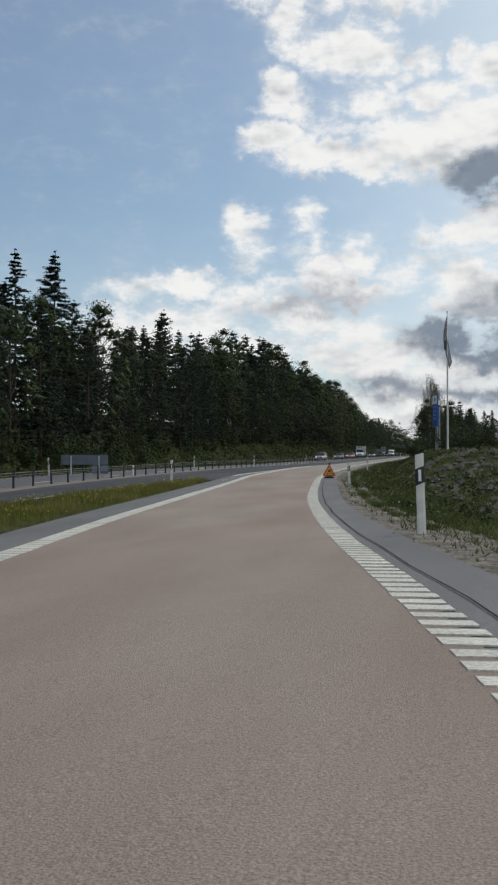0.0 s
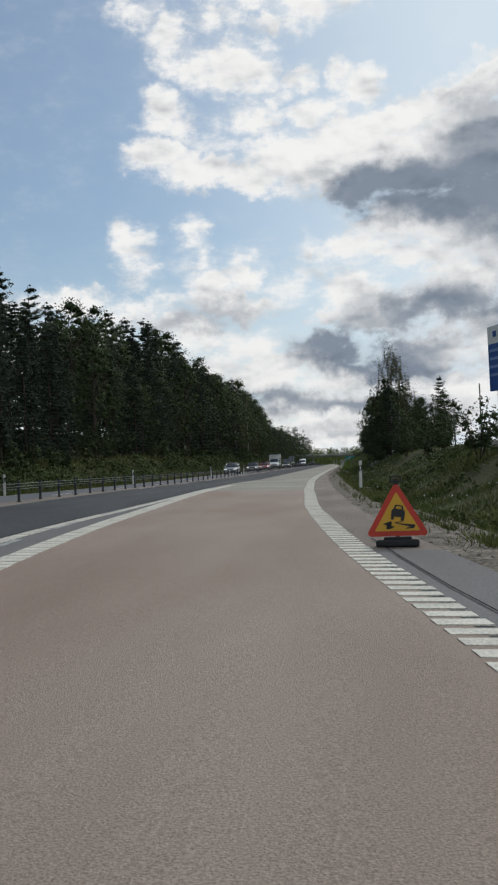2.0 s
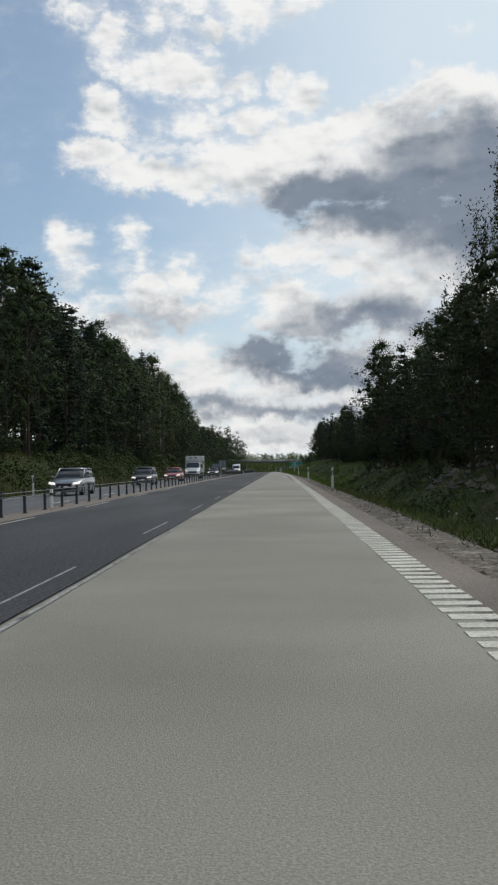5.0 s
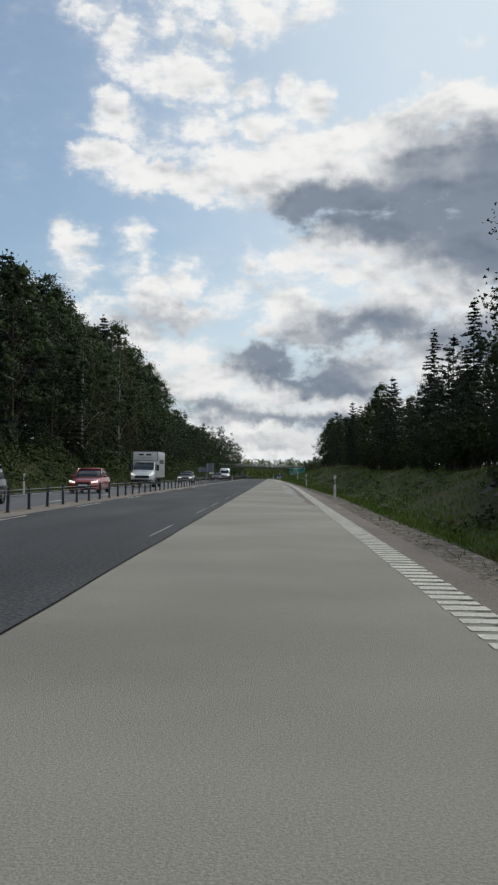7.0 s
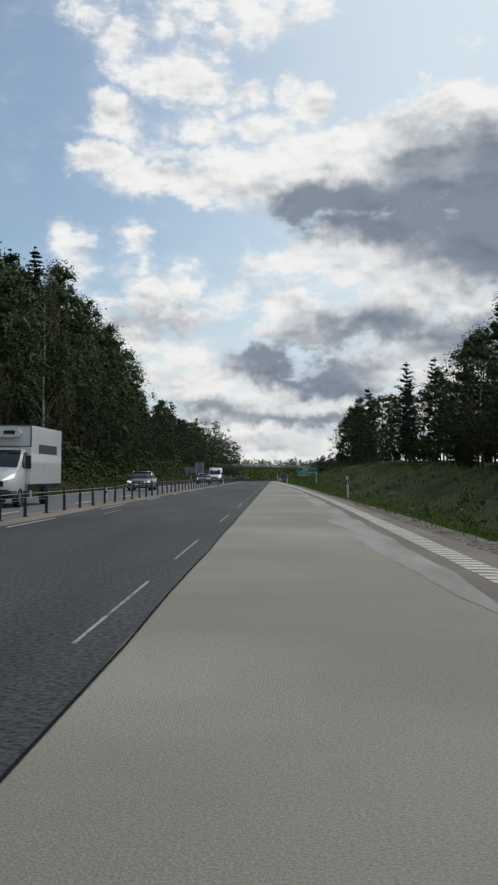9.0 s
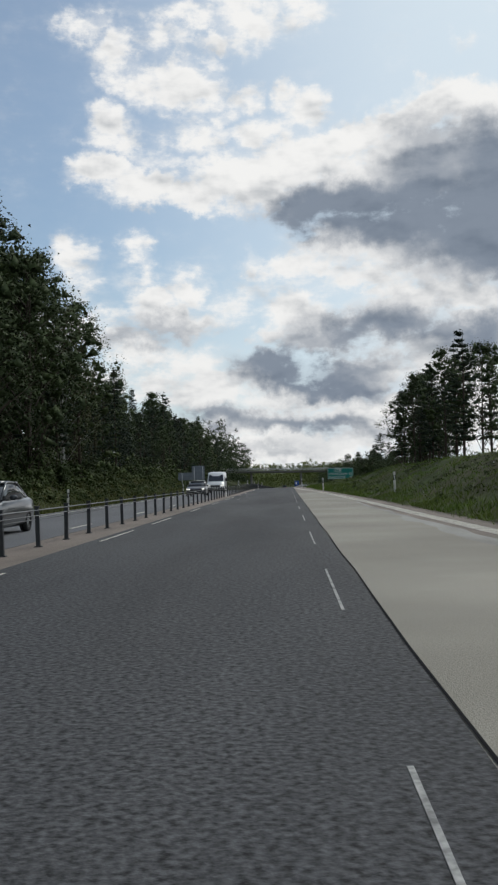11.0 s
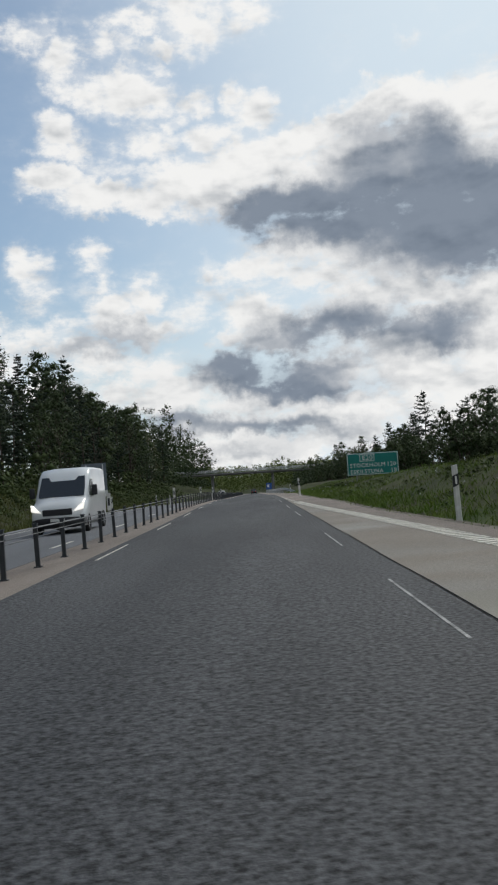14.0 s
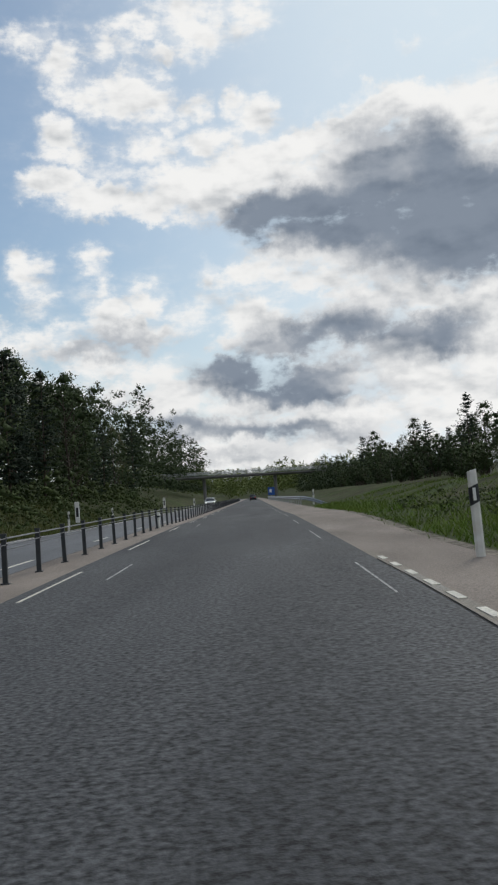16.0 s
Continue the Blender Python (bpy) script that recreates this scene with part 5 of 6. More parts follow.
def flag_pole(x, y, z, h):
    root = tagged(new("flag_pole"), "tall white flag pole with a limp pale flag", "flag pole")
    root.matrix_basis = pose(x, y, z, 0, 0, 0)
    bm = bmesh.new()
    tube(bm, [(0, 0, -0.8), (0, 0, 0.3), (0, 0, h * 0.6), (0, 0, h)], [0.1, 0.095, 0.075, 0.04], 10)
    part("pole", bm, POLE_WHITE, root, "tapered white pole", True)
    bm = bmesh.new()
    bmesh.ops.create_uvsphere(bm, u_segments=10, v_segments=6, radius=0.07, matrix=Matrix.Translation((0, 0, h + 0.04)))
    part("finial", bm, BLACK_PLASTIC, root, "dark knob", True)
    bm = bmesh.new()
    n, k = 16, 7
    grid = []
    for i in range(n + 1):
        s = i / n
        row = []
        for j in range(k + 1):
            u = j / k
            fall = s * 4.4 + 0.35 * u * s
            out = -0.06 - u * (0.08 + 0.42 * math.sin(min(1, s * 1.6) * math.pi * 0.6) ** 1.3 * (1 - 0.5 * s)) + 0.5 * s * s
            row.append(bm.verts.new((out, 0.16 * math.sin(u * 9 + s * 5) * (0.3 + u), h - 0.35 - fall - u * 0.3)))
        grid.append(row)
    for i in range(n):
        for j in range(k):
            bm.faces.new((grid[i][j], grid[i][j + 1], grid[i + 1][j + 1], grid[i + 1][j]))
    bmesh.ops.solidify(bm, geom=bm.faces[:], thickness=0.01)
    f = part("flag", bm, FLAG_CLOTH, root, "limp pale flag with a dark emblem", True)
    bm = bmesh.new()
    box(bm, -0.3, -0.12, -0.2, -0.185, h - 3.6, h - 2.7, 0.005)
    part("emblem", bm, BLACK_BAND, f, "dark emblem bars")


def pylon(x, y, z):
    """Blue and white advertising board on two lattice masts."""
    root = tagged(new("advertising_pylon"), "blue and white advertising board on steel lattice masts", "advertising sign")
    root.matrix_basis = pose(x, y, z, 0, 0, -71) @ Matrix.Scale(0.76, 4)
    bm = bmesh.new()
    box(bm, -0.9, 0.9, -0.12, 0.12, 3.1, 7.1, 0.03)
    part("board", bm, SIGN_BLUE, root, "blue board")
    bm = bmesh.new()
    box(bm, -0.88, 0.88, -0.13, 0.13, 6.0, 7.08, 0.02)
    part("header", bm, SIGN_WHITE, root, "white header with a blue mark")
    for i, zz in enumerate((5.5, 5.0, 4.5, 4.0)):
        bm = bmesh.new()
        box(bm, -0.7, 0.6 - 0.1 * (i % 2), -0.14, -0.121, zz, zz + 0.17)
        part("text_bar", bm, material("pale blue lettering", (0.2, 0.3, 0.55), 0.5), root, "pale bar of unreadable lettering")
    bm = bmesh.new()
    box(bm, -0.15, 0.25, -0.145, -0.131, 6.4, 6.75, 0.02)
    part("mark", bm, SIGN_BLUE, root, "blue mark")
    for mx, top in ((-0.35, 3.2), (0.5, 5.6)):
        bm = bmesh.new()
        r = 0.16
        for k in range(3):
            a = k * math.tau / 3
            tube(bm, [(mx + r * math.cos(a), 0.3 + r * math.sin(a), -0.6), (mx + r * math.cos(a), 0.3 + r * math.sin(a), top)], 0.02, 5)
        for i in range(int((top) / 0.35)):
            for k in range(3):
                a, b = k * math.tau / 3, (k + 1) * math.tau / 3
                tube(bm, [(mx + r * math.cos(a), 0.3 + r * math.sin(a), i * 0.35), (mx + r * math.cos(b), 0.3 + r * math.sin(b), (i + 1) * 0.35)], 0.012, 4, False)
        part("lattice_mast", bm, STEEL, root, "three-legged steel lattice mast")
        bm = bmesh.new()
        box(bm, mx - 0.2, mx + 0.2, 0.1, 0.5, -0.4, 1.1, 0.06)
        part("foot", bm, CONCRETE, root, "concrete foot")


flag_pole(14.57, 93.5, 1.75, 13.15)
pylon(13.4, 96.2, 1.72)
bm = bmesh.new()
box(bm, 12.3, 19.5, 92.4, 97.6, 0.6, 1.72, 0.04)
tagged(mesh_object("plinth", bm, CONCRETE), "low weathered concrete wall under the flag pole", "wall")


def thin_pole(x, y, z, h):
    bm = bmesh.new()
    tube(bm, [(0, 0, -0.5), (0, 0, h)], [0.045, 0.035], 7)
    ob = tagged(mesh_object("steel_pole", bm, POST_DARK, None, True), "thin dark steel pole standing in the grass", "pole", "thin poles")
    ob.matrix_basis = pose(x, y, z, 0, 0, 0)
    return ob


for px, py, ph in ((13.6, 104.0, 3.6), (12.6, 108.0, 2.5), (22.5, 118.0, 3.8), (25.0, 118.0, 4.6), (19.8, 118.0, 3.4)):
    thin_pole(px, py, far_z(px, py), ph)
bm = bmesh.new()
box(bm, 20.2, 22.2, 117.9, 118.0, 3.0, 4.6, 0.02)
tagged(mesh_object("notice_board", bm, SIGN_BACK), "grey board between two thin poles", "sign")


# ---- vehicles ----
GLASS_DARK = material("tinted car glass", (0.02, 0.024, 0.028), 0.08, vary=0.0, specular=0.9)
TYRE = material("tyre rubber", (0.015, 0.015, 0.016), 0.85, vary=0.15, scale=8.0)
RIM = material("alloy rim", (0.45, 0.46, 0.47), 0.35, 0.9, vary=0.1)
TRIM_DARK = material("dark car trim", (0.018, 0.018, 0.02), 0.5, vary=0.1)
PLATE = material("white plate", (0.65, 0.65, 0.63), 0.5)
LAMP_GLASS = bpy.data.materials.new("headlight glow")
LAMP_GLASS.use_nodes = True
_b = LAMP_GLASS.node_tree.nodes["Principled BSDF"]
_b.inputs["Base Color"].default_value = (0.8, 0.82, 0.85, 1)
_b.inputs["Roughness"].default_value = 0.15
_b.inputs["Emission Color"].default_value = (1.0, 0.95, 0.85, 1)
_b.inputs["Emission Strength"].default_value = 0.9


def car_paint(name, color, metal=0.4):
    m = material(name, color, 0.28, metal, vary=0.05, scale=1.5, specular=0.6)
    m.node_tree.nodes["Principled BSDF"].inputs["Coat Weight"].default_value = 0.6
    return m


def loft(bm, sections):
    rings = [[bm.verts.new(p) for p in s] for s in sections]
    n = len(rings[0])
    for r0, r1 in zip(rings, rings[1:]):
        for i in range(n):
            bm.faces.new((r0[i], r0[(i + 1) % n], r1[(i + 1) % n], r1[i]))
    bm.faces.new(rings[0][::-1])
    bm.faces.new(rings[-1])


def hull_section(y, w, zb, zt, round_top=0.1):
    """One cross-section of a body: sill, tucked flank, shoulder, top."""
    zm = zb + (zt - zb) * 0.45
    half = [(w * 0.86, zb), (w * 0.97, zb + (zt - zb) * 0.12), (w, zm), (w * 0.975, zt - round_top), (w * 0.88, zt - round_top * 0.25), (w * 0.45, zt + round_top * 0.12)]
    return [(x, y, z) for x, z in half] + [(-x, y, z) for x, z in reversed(half)]


def cabin_section(y, w, zb, zt):
    """One cross-section of the glazed part: narrower towards the roof."""
    h = zt - zb
    half = [(w * 0.97, zb), (w * (0.97 - 0.11 * min(1, h / 0.45)), zb + h * 0.75), (w * (0.97 - 0.2 * min(1, h / 0.45)), zt - 0.015), (w * 0.4, zt)]
    return [(x, y, z) for x, z in half] + [(-x, y, z) for x, z in reversed(half)]


def add_wheels(root, track, ys, r, width=0.21):
    for y in ys:
        for s in (-1, 1):
            bm = bmesh.new()
            x = s * track
            c = Matrix.Translation((x, y, r)) @ Matrix.Rotation(radians(90), 4, "Y")
            prof = [(r * 0.62, -width / 2), (r * 0.93, -width / 2), (r, -width * 0.3), (r, width * 0.3), (r * 0.93, width / 2), (r * 0.62, width / 2)]
            n = 20
            rings = [[bm.verts.new(c @ Vector((a * math.cos(k * math.tau / n), a * math.sin(k * math.tau / n), b))) for k in range(n)] for a, b in prof]
            for r0, r1 in zip(rings, rings[1:] + rings[:1]):
                for k in range(n):
                    bm.faces.new((r0[k], r0[(k + 1) % n], r1[(k + 1) % n], r1[k]))
            wheel = part("wheel", bm, TYRE, root, "black tyre", True)
            bm = bmesh.new()
            for k in range(5):
                a = k * math.tau / 5
                box(bm, -0.035, 0.035, 0.03, r * 0.6, -0.02, 0.02, 0, c @ Matrix.Translation((0, 0, s * width * 0.32)) @ Matrix.Rotation(a, 4, "Z"))
            bmesh.ops.create_cone(bm, cap_ends=True, segments=16, radius1=r * 0.62, radius2=r * 0.62, depth=0.02, matrix=c @ Matrix.Translation((0, 0, s * width * 0.1)))
            part("rim", bm, RIM, wheel, "alloy rim", False)
            bm = bmesh.new()
            bmesh.ops.create_cone(bm, cap_ends=True, segments=20, radius1=r * 1.14, radius2=r * 1.14, depth=0.03,
                                  matrix=Matrix.Translation((s * (track - 0.055), y, r * 1.02)) @ Matrix.Rotation(radians(90), 4, "Y"))
            part("wheel_arch", bm, TRIM_DARK, root)


def passenger_car(x, y, paint, label, length=4.65, wide=0.91, high=1.47, estate=False, dark_lamps=False, away=False):
    """Front at y = 0 facing -y."""
    root = tagged(new("car"), label, "car", "cars")
    root.matrix_basis = pose(x, y, road_z(x, y) + 0.01, 0, 0, 180 if away else 0)
    L = length
    bm = bmesh.new()
    st = [(0.0, 0.74, 0.3, 0.58), (0.1, 0.86, 0.22, 0.7), (0.42, 0.95, 0.2, 0.8), (0.95, 1, 0.2, 0.9), (1.5, 1, 0.2, 0.97), (2.4, 1, 0.2, 0.99), (3.3, 1, 0.2, 1.0),
          (L - 0.6, 0.99, 0.2, 1.02), (L - 0.15, 0.92, 0.25, 0.98), (L, 0.8, 0.35, 0.82)]
    loft(bm, [hull_section(a, wide * b, c, d) for a, b, c, d in st])
    part("body", bm, paint, root, "", True)
    roof_end = L - 0.65 if estate else L - 1.45
    tail = L - 0.2 if estate else L - 0.55
    bm = bmesh.new()
    cab = [(1.32, 0.9, 0.94, 0.96), (1.75, 0.94, 0.94, high * 0.82), (2.2, 0.95, 0.95, high - 0.03), (2.8, 0.95, 0.95, high), (roof_end, 0.94, 0.96, high - 0.05), (tail, 0.9, 0.96, 1.0)]
    loft(bm, [cabin_section(a, wide * b, c, d) for a, b, c, d in cab])
    part("glazing", bm, GLASS_DARK, root, "tinted glass", True)
    bm = bmesh.new()
    loft(bm, [[(s * wide * k, a, d + o) for s, k, o in ((1, 0.77, -0.02), (1, 0.4, 0.022), (-1, 0.4, 0.022), (-1, 0.77, -0.02))] for a, d in ((2.08, high - 0.05), (2.5, high - 0.005), (2.9, high + 0.004), (roof_end + 0.05, high - 0.04))])
    part("roof", bm, paint, root, "", True)
    for s in (-1, 1):
        bm = bmesh.new()
        tube(bm, [(s * wide * 0.87, 1.34, 0.95), (s * wide * 0.81, 1.75, high * 0.82), (s * wide * 0.755, 2.18, high - 0.03), (s * wide * 0.755, roof_end, high - 0.05), (s * wide * 0.8, tail, 1.0)], 0.035, 6)
        part("pillar", bm, paint, root, "", True)
        bm = bmesh.new()
        tube(bm, [(s * wide * 0.83, 2.95, 0.97), (s * wide * 0.77, 2.95, high - 0.03)], 0.04, 6)
        part("door_pillar", bm, TRIM_DARK, root)
        bm = bmesh.new()
        bmesh.ops.create_uvsphere(bm, u_segments=10, v_segments=6, radius=1, matrix=Matrix.Translation((s * (wide + 0.1), 1.75, 1.02)) @ Matrix.Diagonal((0.11, 0.07, 0.075, 1)))
        part("mirror", bm, paint, root, "", True)
        bm = bmesh.new()
        loft(bm, [[(s * wide * a, yy, z) for a, z in ((0.52, 0.61), (0.9, 0.65), (0.9, 0.76), (0.55, 0.71))] for yy in (0.02, 0.3)])
        part("headlight", bm, RIM if dark_lamps else LAMP_GLASS, root, "lit headlight" if not dark_lamps else "glass headlight")
        bm = bmesh.new()
        box(bm, s * wide * 0.6 - 0.14, s * wide * 0.6 + 0.14, L - 0.02, L + 0.01, 0.72, 0.86, 0.01)
        part("tail_light", bm, SIGN_RED, root, "red tail light")
    bm = bmesh.new()
    box(bm, -wide * 0.46, wide * 0.46, -0.012, 0.1, 0.5, 0.66, 0.02)
    part("grille", bm, TRIM_DARK, root, "dark grille")
    bm = bmesh.new()
    box(bm, -wide * 0.7, wide * 0.7, -0.01, 0.1, 0.28, 0.42, 0.02)
    part("air_intake", bm, TRIM_DARK, root, "dark lower air intake")
    bm = bmesh.new()
    box(bm, -0.26, 0.26, -0.03, -0.012, 0.43, 0.53, 0.004)
    part("number_plate", bm, PLATE, root, "white plate")
    add_wheels(root, wide - 0.11, (0.86, L - 0.98), 0.32)
    return root


def van(x, y):
    root = tagged(new("van"), "white high-roofed delivery van with lit headlights", "van")
    root.matrix_basis = pose(x, y, road_z(x, y) + 0.01, 0, 0, 0)
    bm = bmesh.new()
    st = [(0.0, 0.84, 0.32, 0.9), (0.12, 0.95, 0.24, 1.05), (0.55, 1, 0.22, 1.22), (0.95, 1, 0.22, 1.34), (1.25, 0.99, 0.22, 1.65), (1.75, 0.98, 0.22, 2.22), (2.2, 0.98, 0.25, 2.44), (3.5, 0.98, 0.28, 2.48), (5.3, 0.98, 0.3, 2.46), (5.5, 0.95, 0.35, 2.38)]
    loft(bm, [hull_section(a, 1.02 * b, c, d, 0.14) for a, b, c, d in st])
    part("body", bm, car_paint("white van paint", (0.72, 0.73, 0.73), 0.0), root, "", True)
    bm = bmesh.new()
    loft(bm, [[(s * w, yy, z) for s, w in ((1, a), (-1, a))] + [(-a * 0.98, yy + 0.03, z - 0.01), (a * 0.98, yy + 0.03, z - 0.01)] for yy, z, a in ((0.93, 1.37, 0.86), (1.18, 1.62, 0.87), (1.66, 2.12, 0.83))])
    part("windscreen", bm, GLASS_DARK, root, "dark windscreen")
    for s in (-1, 1):
        bm = bmesh.new()
        loft(bm, [[(s * xx, yy, z) for xx, z in ((1.0, zl), (1.03, zl), (1.0, zh), (0.97, zh))] for yy, zl, zh in ((1.35, 1.36, 1.6), (1.75, 1.33, 1.98), (2.25, 1.33, 1.98))])
        part("side_window", bm, GLASS_DARK, root, "dark side window")
        bm = bmesh.new()
        box(bm, s * 1.2 - 0.1, s * 1.2 + 0.1, 1.35, 1.5, 1.35, 1.75, 0.04)
        part("mirror", bm, TRIM_DARK, root, "black mirror", True)
        bm = bmesh.new()
        loft(bm, [[(s * a, yy, z) for a, z in ((0.58, 0.8), (0.95, 0.88), (0.97, 1.12), (0.8, 1.0))] for yy in (-0.01, 0.32)])
        part("headlight", bm, LAMP_GLASS, root, "lit headlight")
    bm = bmesh.new()
    box(bm, -0.55, 0.55, -0.02, 0.1, 0.68, 0.92, 0.03)
    part("grille", bm, TRIM_DARK, root, "dark grille")
    bm = bmesh.new()
    loft(bm, [hull_section(a, 1.025 * b, 0.22, 0.6, 0.05) for a, b in ((-0.02, 0.86), (0.12, 0.96), (0.5, 1.0))])
    part("bumper", bm, TRIM_DARK, root, "black plastic bumper", True)
    bm = bmesh.new()
    box(bm, -0.26, 0.26, -0.05, -0.02, 0.46, 0.57, 0.004)
    part("number_plate", bm, PLATE, root, "white plate")
    add_wheels(root, 0.9, (0.95, 4.5), 0.35, 0.23)


def box_truck(x, y):
    root = tagged(new("box_truck"), "white box truck with a cooling unit above the cab", "truck")
    root.matrix_basis = pose(x, y, road_z(x, y) + 0.01, 0, 0, 0)
    white = car_paint("white truck paint", (0.72, 0.73, 0.74), 0.0)
    bm = bmesh.new()
    st = [(0.0, 0.86, 0.45, 1.0), (0.12, 0.96, 0.35, 1.15), (0.6, 1, 0.35, 1.38), (0.9, 0.99, 0.35, 1.48), (1.25, 0.97, 0.35, 1.8), (1.75, 0.95, 0.4, 2.2), (2.3, 0.94, 0.45, 2.27)]
    loft(bm, [hull_section(a, 1.0 * b, c, d, 0.12) for a, b, c, d in st])
    part("cab", bm, white, root, "white cab", True)
    bm = bmesh.new()
    loft(bm, [[(a, yy, z), (-a, yy, z), (-a * 0.98, yy + 0.03, z - 0.01), (a * 0.98, yy + 0.03, z - 0.01)] for yy, z, a in ((0.9, 1.5, 0.87), (1.2, 1.78, 0.87), (1.68, 2.16, 0.81))])
    part("windscreen", bm, GLASS_DARK, root, "dark windscreen")
    bm = bmesh.new()
    box(bm, -1.1, 1.1, 2.05, 7.2, 0.85, 3.12, 0.03)
    part("box_body", bm, white, root, "white box body")
    bm = bmesh.new()
    frame_bars(bm, -1.11, 1.11, 2.28, 3.13, 0.05, 2.02, 0.06)
    part("box_edge", bm, SIGN_BACK, root, "grey edge trim")
    bm = bmesh.new()
    loft(bm, [[(s * a, yy, z) for s, a, z in ((1, 0.68, 2.66), (1, 0.76, 2.8), (1, 0.66, 2.96), (-1, 0.66, 2.96), (-1, 0.76, 2.8), (-1, 0.68, 2.66))] for yy in (1.72, 2.04)])
    unit = part("cooling_unit", bm, SIGN_WHITE, root, "white cooling unit")
    for s in (-1, 1):
        bm = bmesh.new()
        box(bm, s * 0.33 - 0.22, s * 0.33 + 0.22, 1.69, 1.73, 2.76, 2.9, 0.01)
        part("vent", bm, TRIM_DARK, unit, "dark vent")
        bm = bmesh.new()
        loft(bm, [[(s * xx, yy, z) for xx, z in ((0.96, zl), (1.0, zl), (0.96, zh), (0.93, zh))] for yy, zl, zh in ((1.3, 1.5, 1.7), (1.65, 1.46, 2.05), (2.0, 1.46, 2.08))])
        part("side_window", bm, GLASS_DARK, root, "dark side window")
        bm = bmesh.new()
        box(bm, s * 1.2 - 0.1, s * 1.2 + 0.1, 1.2, 1.35, 1.45, 1.95, 0.04)
        part("mirror", bm, TRIM_DARK, root, "black mirror", True)
        bm = bmesh.new()
        loft(bm, [[(s * a, yy, z) for a, z in ((0.5, 0.98), (0.93, 1.1), (0.95, 1.24), (0.7, 1.1))] for yy in (-0.01, 0.35)])
        part("headlight", bm, LAMP_GLASS, root, "lit headlight")
    bm = bmesh.new()
    box(bm, -0.62, 0.62, -0.03, 0.1, 0.78, 1.0, 0.03)
    part("grille", bm, TRIM_DARK, root, "dark grille")
    bm = bmesh.new()
    loft(bm, [hull_section(a, 1.01 * b, 0.35, 0.68, 0.05) for a, b in ((-0.03, 0.88), (0.12, 0.97), (0.5, 1.0))])
    part("bumper", bm, TRIM_DARK, root, "dark bumper", True)
    bm = bmesh.new()
    box(bm, -0.8, 0.8, 2.3, 7.1, 0.6, 0.84)
    part("chassis", bm, TRIM_DARK, root, "dark chassis")
    bm = bmesh.new()
    # the maker's mark on the side as a plain dark bar with a green dot
    box(bm, 1.101, 1.108, 3.2, 6.3, 2.05, 2.42, 0.002)
    part("side_mark", bm, TRIM_DARK, root, "plain dark bar of side lettering")
    add_wheels(root, 0.88, (1.0, 5.0), 0.37, 0.24)


GREY_PAINT = car_paint("grey metallic paint", (0.28, 0.29, 0.30), 0.7)
BLACK_PAINT = car_paint("black metallic paint", (0.012, 0.014, 0.018), 0.5)
DARK_PAINT = car_paint("dark grey metallic paint", (0.05, 0.055, 0.06), 0.6)
RED_PAINT = car_paint("red paint", (0.32, 0.02, 0.015), 0.2)
WHITE_PAINT = car_paint("white car paint", (0.68, 0.68, 0.67), 0.0)
LX = -9.3
passenger_car(LX, 177.0, GREY_PAINT, "grey estate car with roof rails driving with lit headlights", estate=True, high=1.5)
passenger_car(LX, 206.0, BLACK_PAINT, "black hatchback car with lit headlights", length=4.4, high=1.55, estate=True)
passenger_car(LX, 292.0, DARK_PAINT, "dark grey car with lit headlights in the queue")
passenger_car(LX - 0.2, 358.0, BLACK_PAINT, "black coupe like saloon car with white ring headlights", length=4.9, wide=0.93, high=1.45)
passenger_car(LX, 560.0, WHITE_PAINT, "white car far along the oncoming carriageway")
van(LX + 0.2, 378.0)
box_truck(LX - 0.1, 254.5)
passenger_car(LX, 229.0, RED_PAINT, "red car with lit headlights beside the cable barrier", high=1.5)
passenger_car(-1.9, 655.0, BLACK_PAINT, "black car seen from behind driving ahead", high=1.55, estate=True, away=True)


# ---- grass ----
def blade_mesh(name, pts, heights, widths, mat, seed, label, category="grass", lean=0.35):
    """Many single grass blades as one sheet of triangles."""
    rng = np.random.default_rng(seed)
    p = np.asarray(pts, float)
    n = len(p)
    h = np.asarray(heights, float)[:, None]
    w = np.asarray(widths, float)[:, None]
    a = rng.uniform(0, math.tau, n)
    side = np.stack([np.cos(a), np.sin(a), np.zeros(n)], 1)
    tip = np.stack([rng.normal(0, lean, n), rng.normal(0, lean, n), np.ones(n)], 1) * h
    verts = np.stack([p - side * w, p + side * w, p + tip], 1).reshape(-1, 3)
    me = bpy.data.meshes.new(name)
    me.vertices.add(3 * n)
    me.vertices.foreach_set("co", verts.ravel())
    me.loops.add(3 * n)
    me.loops.foreach_set("vertex_index", np.arange(3 * n))
    me.polygons.add(n)
    me.polygons.foreach_set("loop_start", np.arange(0, 3 * n, 3))
    me.update(calc_edges=True)
    me.materials.append(mat)
    return tagged(new(name, me), label, category, kind="stuff")


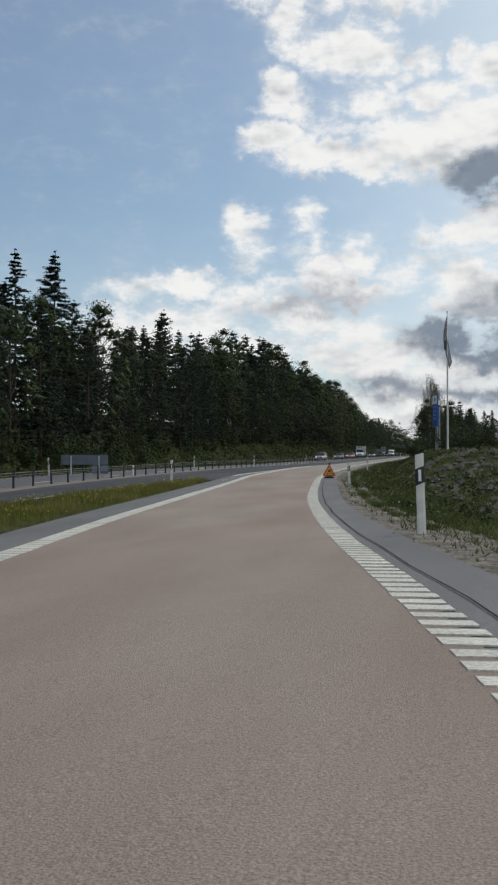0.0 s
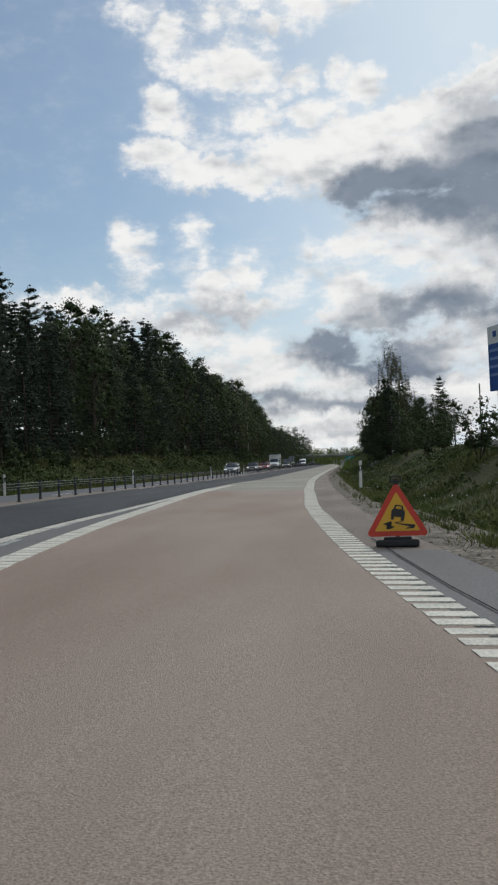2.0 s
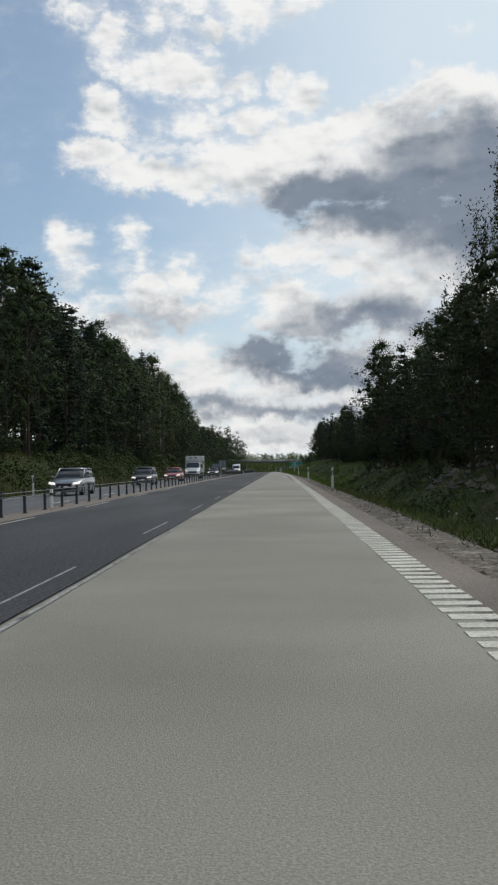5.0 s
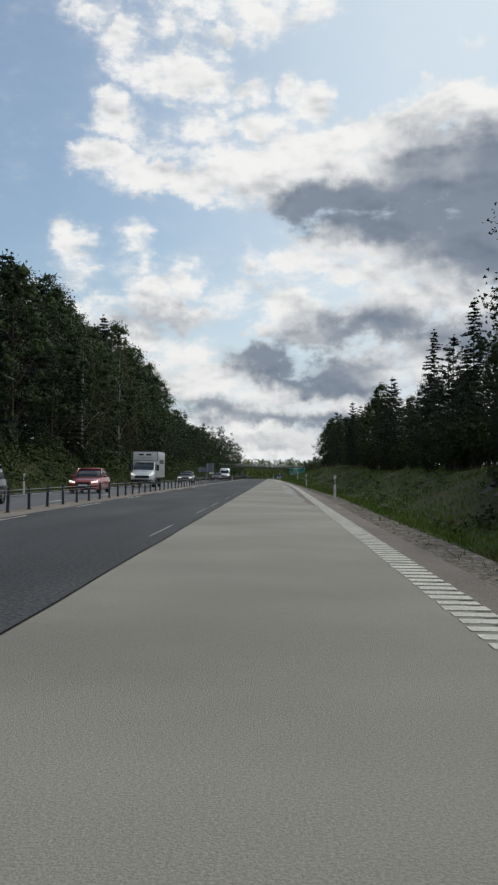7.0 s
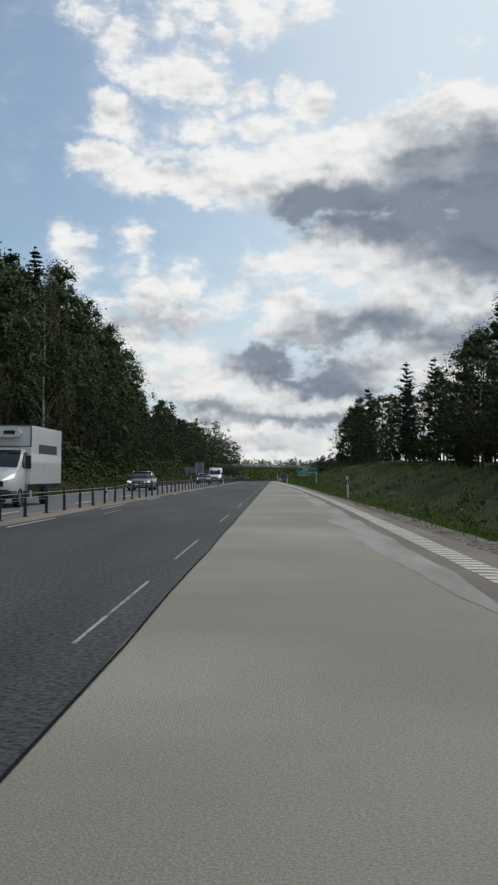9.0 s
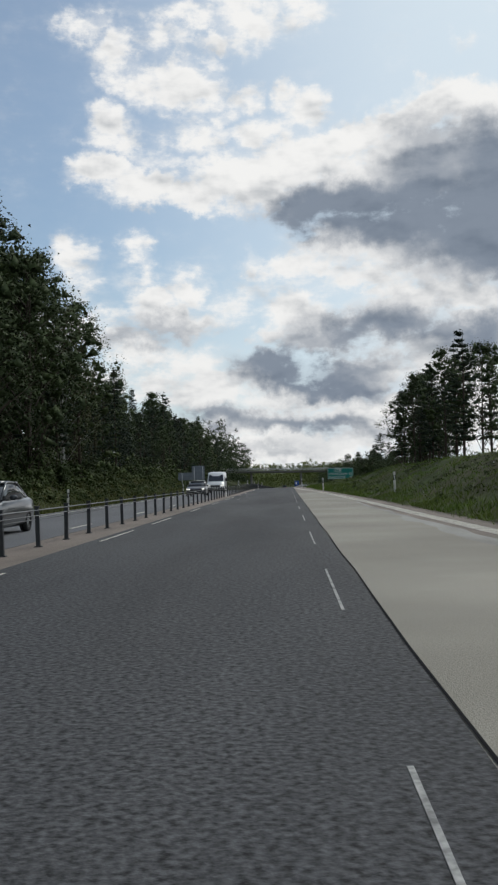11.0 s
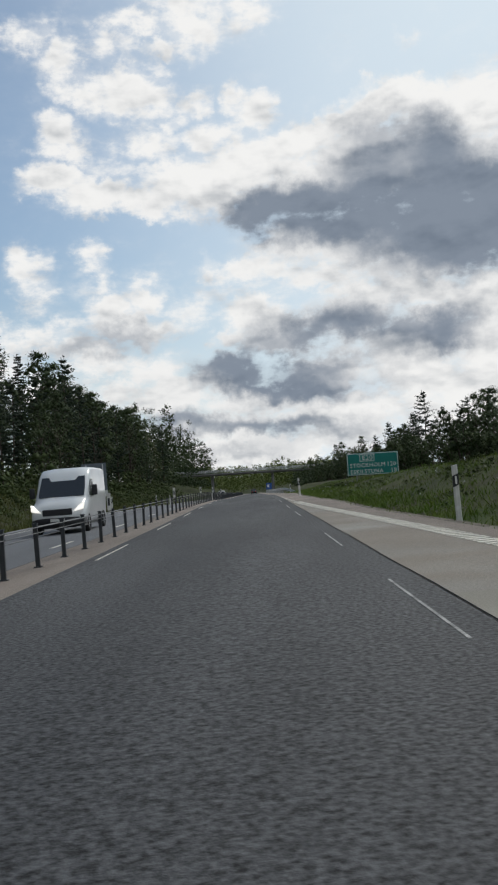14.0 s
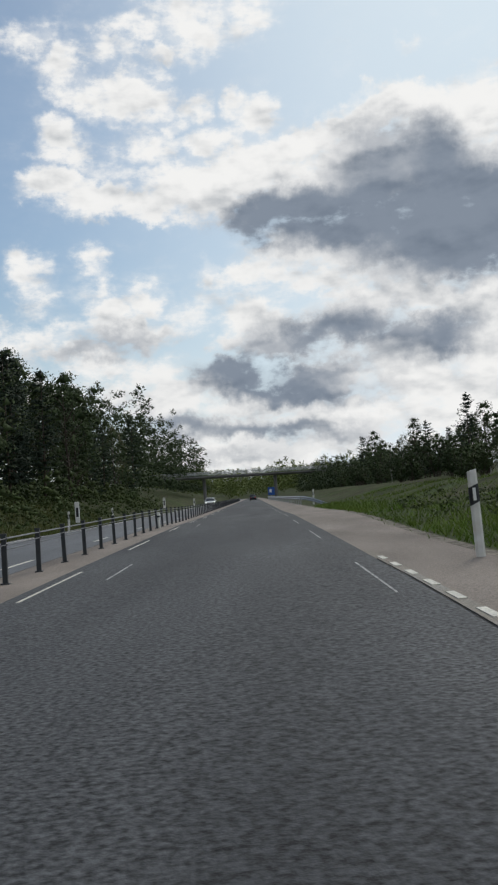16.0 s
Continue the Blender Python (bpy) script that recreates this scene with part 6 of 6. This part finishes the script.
def verge_grass():
    rng = random.Random(40)
    pts, hs, ws = [], [], []
    for i in range(250000):
        y = -4 + (470 if rng.random() < 0.6 else 110) * rng.random()
        d = 0.15 + 11.5 * rng.random() ** 1.5
        x = edge_right(y) + d * (1.0 if y < 260 else 0.85) - 0.35 * max(0.0, noise.noise((y * 0.35, 3.0, 0.0))) + (0.2 if rng.random() < 0.9 else -0.3)
        clump = noise.noise((x * 0.5, y * 0.5, 1.0))
        if clump + rng.uniform(-0.5, 0.5) < -0.15:
            continue
        pts.append((x, y, ground_z(x, y) - 0.02))
        hs.append(rng.uniform(0.1, 0.28) * (1.2 + 0.9 * clump) * (0.65 + 0.35 * step(d, 0.2, 1.5)) * (1.0 - 0.4 * step(d, 2.0, 3.5)))
        ws.append(rng.uniform(0.012, 0.028))
    near = [i for i in range(len(pts)) if pts[i][1] < 190]
    far = [i for i in range(len(pts)) if pts[i][1] >= 190]
    # blades before y = 190 get the copy darkened for shade
    for ids, mat, words in ((near, GRASS_DULL_SHADED, "long wild olive green grass on the road verge, coloured darker for shade"), (far, GRASS, "long wild green grass on the road bank")):
        blade_mesh("verge_grass", [pts[i] for i in ids], [hs[i] for i in ids], [ws[i] for i in ids], mat, 1, words, lean=0.6)
    pts, hs, ws = [], [], []
    for i in range(90000):
        y = 10 + 480 * rng.random()
        d = 0.3 + 9.0 * rng.random() ** 1.3
        x = edge_left(y) - d
        clump = noise.noise((x * 0.4, y * 0.4, 5.0))
        pts.append((x, y, ground_z(x, y) - 0.02))
        hs.append(rng.uniform(0.2, 0.5) * (1.2 + 0.8 * clump))
        ws.append(rng.uniform(0.014, 0.032))
    blade_mesh("bank_grass", pts, hs, ws, GRASS_BANK, 2, "tall green grass on the far bank")
    pts, hs, ws = [], [], []
    for i in range(34000):
        y = -6 + 58 * rng.random()
        a, b = isle_left(y) + 0.1, ramp_left(y) - 1.35
        if b <= a:
            continue
        x = rng.uniform(a, b)
        pts.append((x, y, ground_z(x, y) - 0.02))
        hs.append(rng.uniform(0.1, 0.3) * (1.0 + 0.6 * noise.noise((x, y * 0.6, 0))))
        ws.append(rng.uniform(0.008, 0.018))
    blade_mesh("island_grass", pts, hs, ws, GRASS_DRY, 3, "yellowing grass on the traffic island")
    pts, hs, ws = [], [], []
    for i in range(700):
        y = -6 + 56 * rng.random()
        a, b = isle_left(y) + 0.1, ramp_left(y) - 1.35
        if b > a and noise.noise((y * 0.3, 7.0, 0)) > 0:
            x = rng.uniform(a, b)
            pts.append((x, y, ground_z(x, y) + rng.uniform(0.12, 0.3)))
            hs.append(0.05)
            ws.append(0.03)
    blade_mesh("island_flowers", pts, hs, ws, FLOWER_YELLOW, 4, "small yellow flowers on the traffic island", "flowers")
    pts, hs, ws = [], [], []
    for i in range(900):
        y = 5 + 420 * rng.random()
        d = rng.uniform(0.6, 4.0)
        if noise.noise((y * 0.15, 17.0, 0)) > 0.1:
            x = edge_right(y) + d
            pts.append((x, y, ground_z(x, y) + rng.uniform(0.25, 0.5)))
            hs.append(0.04)
            ws.append(0.03)
    blade_mesh("bank_flowers", pts, hs, ws, SIGN_WHITE, 6, "small white umbel flowers in the verge", "flowers")


GRASS_BANK = leaf_material("olive bank grass", (0.07, 0.092, 0.028), (0.115, 0.118, 0.045), 0.5)
GRASS_DRY = leaf_material("yellowing grass", (0.12, 0.135, 0.03), (0.19, 0.17, 0.06))
FLOWER_YELLOW = material("yellow petals", (0.55, 0.42, 0.02), 0.6)
verge_grass()


# ---- stones on the bank and gravel along the edge ----
ROCK = material("grey broken rock", (0.085, 0.08, 0.07), 0.9, vary=0.35, scale=1.5, grain=0.3, grain_scale=12, bump=0.8, bump_scale=9, tint=(0.15, 0.13, 0.1), tint_scale=0.9)


def stone_field(name, spots, mat, label, seed):
    """Angular stones, each a squashed and bent octahedron, in one mesh."""
    rng = random.Random(seed)
    verts, faces = [], []
    for x, y, z, r in spots:
        a = len(verts)
        t = rng.uniform(0, math.tau)
        for px, py, pz in ((1, 0, 0), (0, 1, 0), (-1, 0, 0), (0, -1, 0), (0.15, 0.1, 1), (0, 0, -1)):
            k = r * rng.uniform(0.65, 1.25)
            verts.append((x + k * (px * math.cos(t) - py * math.sin(t)), y + k * (px * math.sin(t) + py * math.cos(t)), z + 0.6 * k * pz))
        faces += [(a + i, a + (i + 1) % 4, a + 4) for i in range(4)] + [(a + (i + 1) % 4, a + i, a + 5) for i in range(4)]
    tagged(raw_object(name, verts, faces, mat), label, "stones", kind="stuff")


rng = random.Random(50)
spots = []
for i in range(9000):
    y = -3 + 330 * rng.random() ** 1.6
    x = shoulder_out(y) + rng.uniform(-0.1, 0.95)
    if y < 110 and rng.random() < 0.6:
        x = shoulder_out(y) + rng.uniform(-0.05, 1.7)
    spots.append((x, y, max(ground_z(x, y), road_z(x, y) - 0.05), rng.uniform(0.015, 0.05) if rng.random() < 0.8 else rng.uniform(0.05, 0.1)))
stone_field("gravel_stones", spots, GRAVEL, "loose crushed stones along the shoulder", 51)
spots = []
for y0, y1, d0, d1, count in ((14, 62, 3.6, 7.5, 420), (150, 172, 3.5, 7.0, 150), (196, 208, 4, 7, 50)):
    for i in range(count):
        y = rng.uniform(y0, y1)
        x = edge_right(y) + rng.uniform(d0, d1)
        spots.append((x, y, ground_z(x, y), rng.uniform(0.08, 0.4)))
stone_field("bank_rocks", spots, ROCK, "heap of dark broken rock on the cut bank", 52)
spots = []
for i in range(260):
    y = rng.uniform(395, 432)
    x = edge_left(y) - rng.uniform(1.2, 5.5)
    spots.append((x, y, ground_z(x, y), rng.uniform(0.06, 0.25)))
stone_field("left_bank_rocks", spots, ROCK, "grey rubble on the slope below the bushes", 53)


def weeds():
    """Leafy weeds in tufts over the bank."""
    rng = np.random.default_rng(91)
    cs = []
    for i in range(4600):
        y = rng.uniform(20, 440) if i < 2600 else rng.uniform(25, 215)
        d = rng.uniform(1.2, 9.0)
        x = edge_right(y) + d
        if noise.noise((x * 0.3, y * 0.12, 2.0)) < -0.05:
            continue
        cs.append((x, y, ground_z(x, y) + rng.uniform(0.05, 0.22), rng.uniform(0.12, 0.34)))
    ob = foliage("bank_weeds", cs, 0.09, 16, SCRUB, None, 15, flat=0.7, long=1.5, blade=3, soft=0.0)
    tagged(ob, "tufts of leafy green weeds on the grassy bank", "weeds", kind="stuff")


weeds()
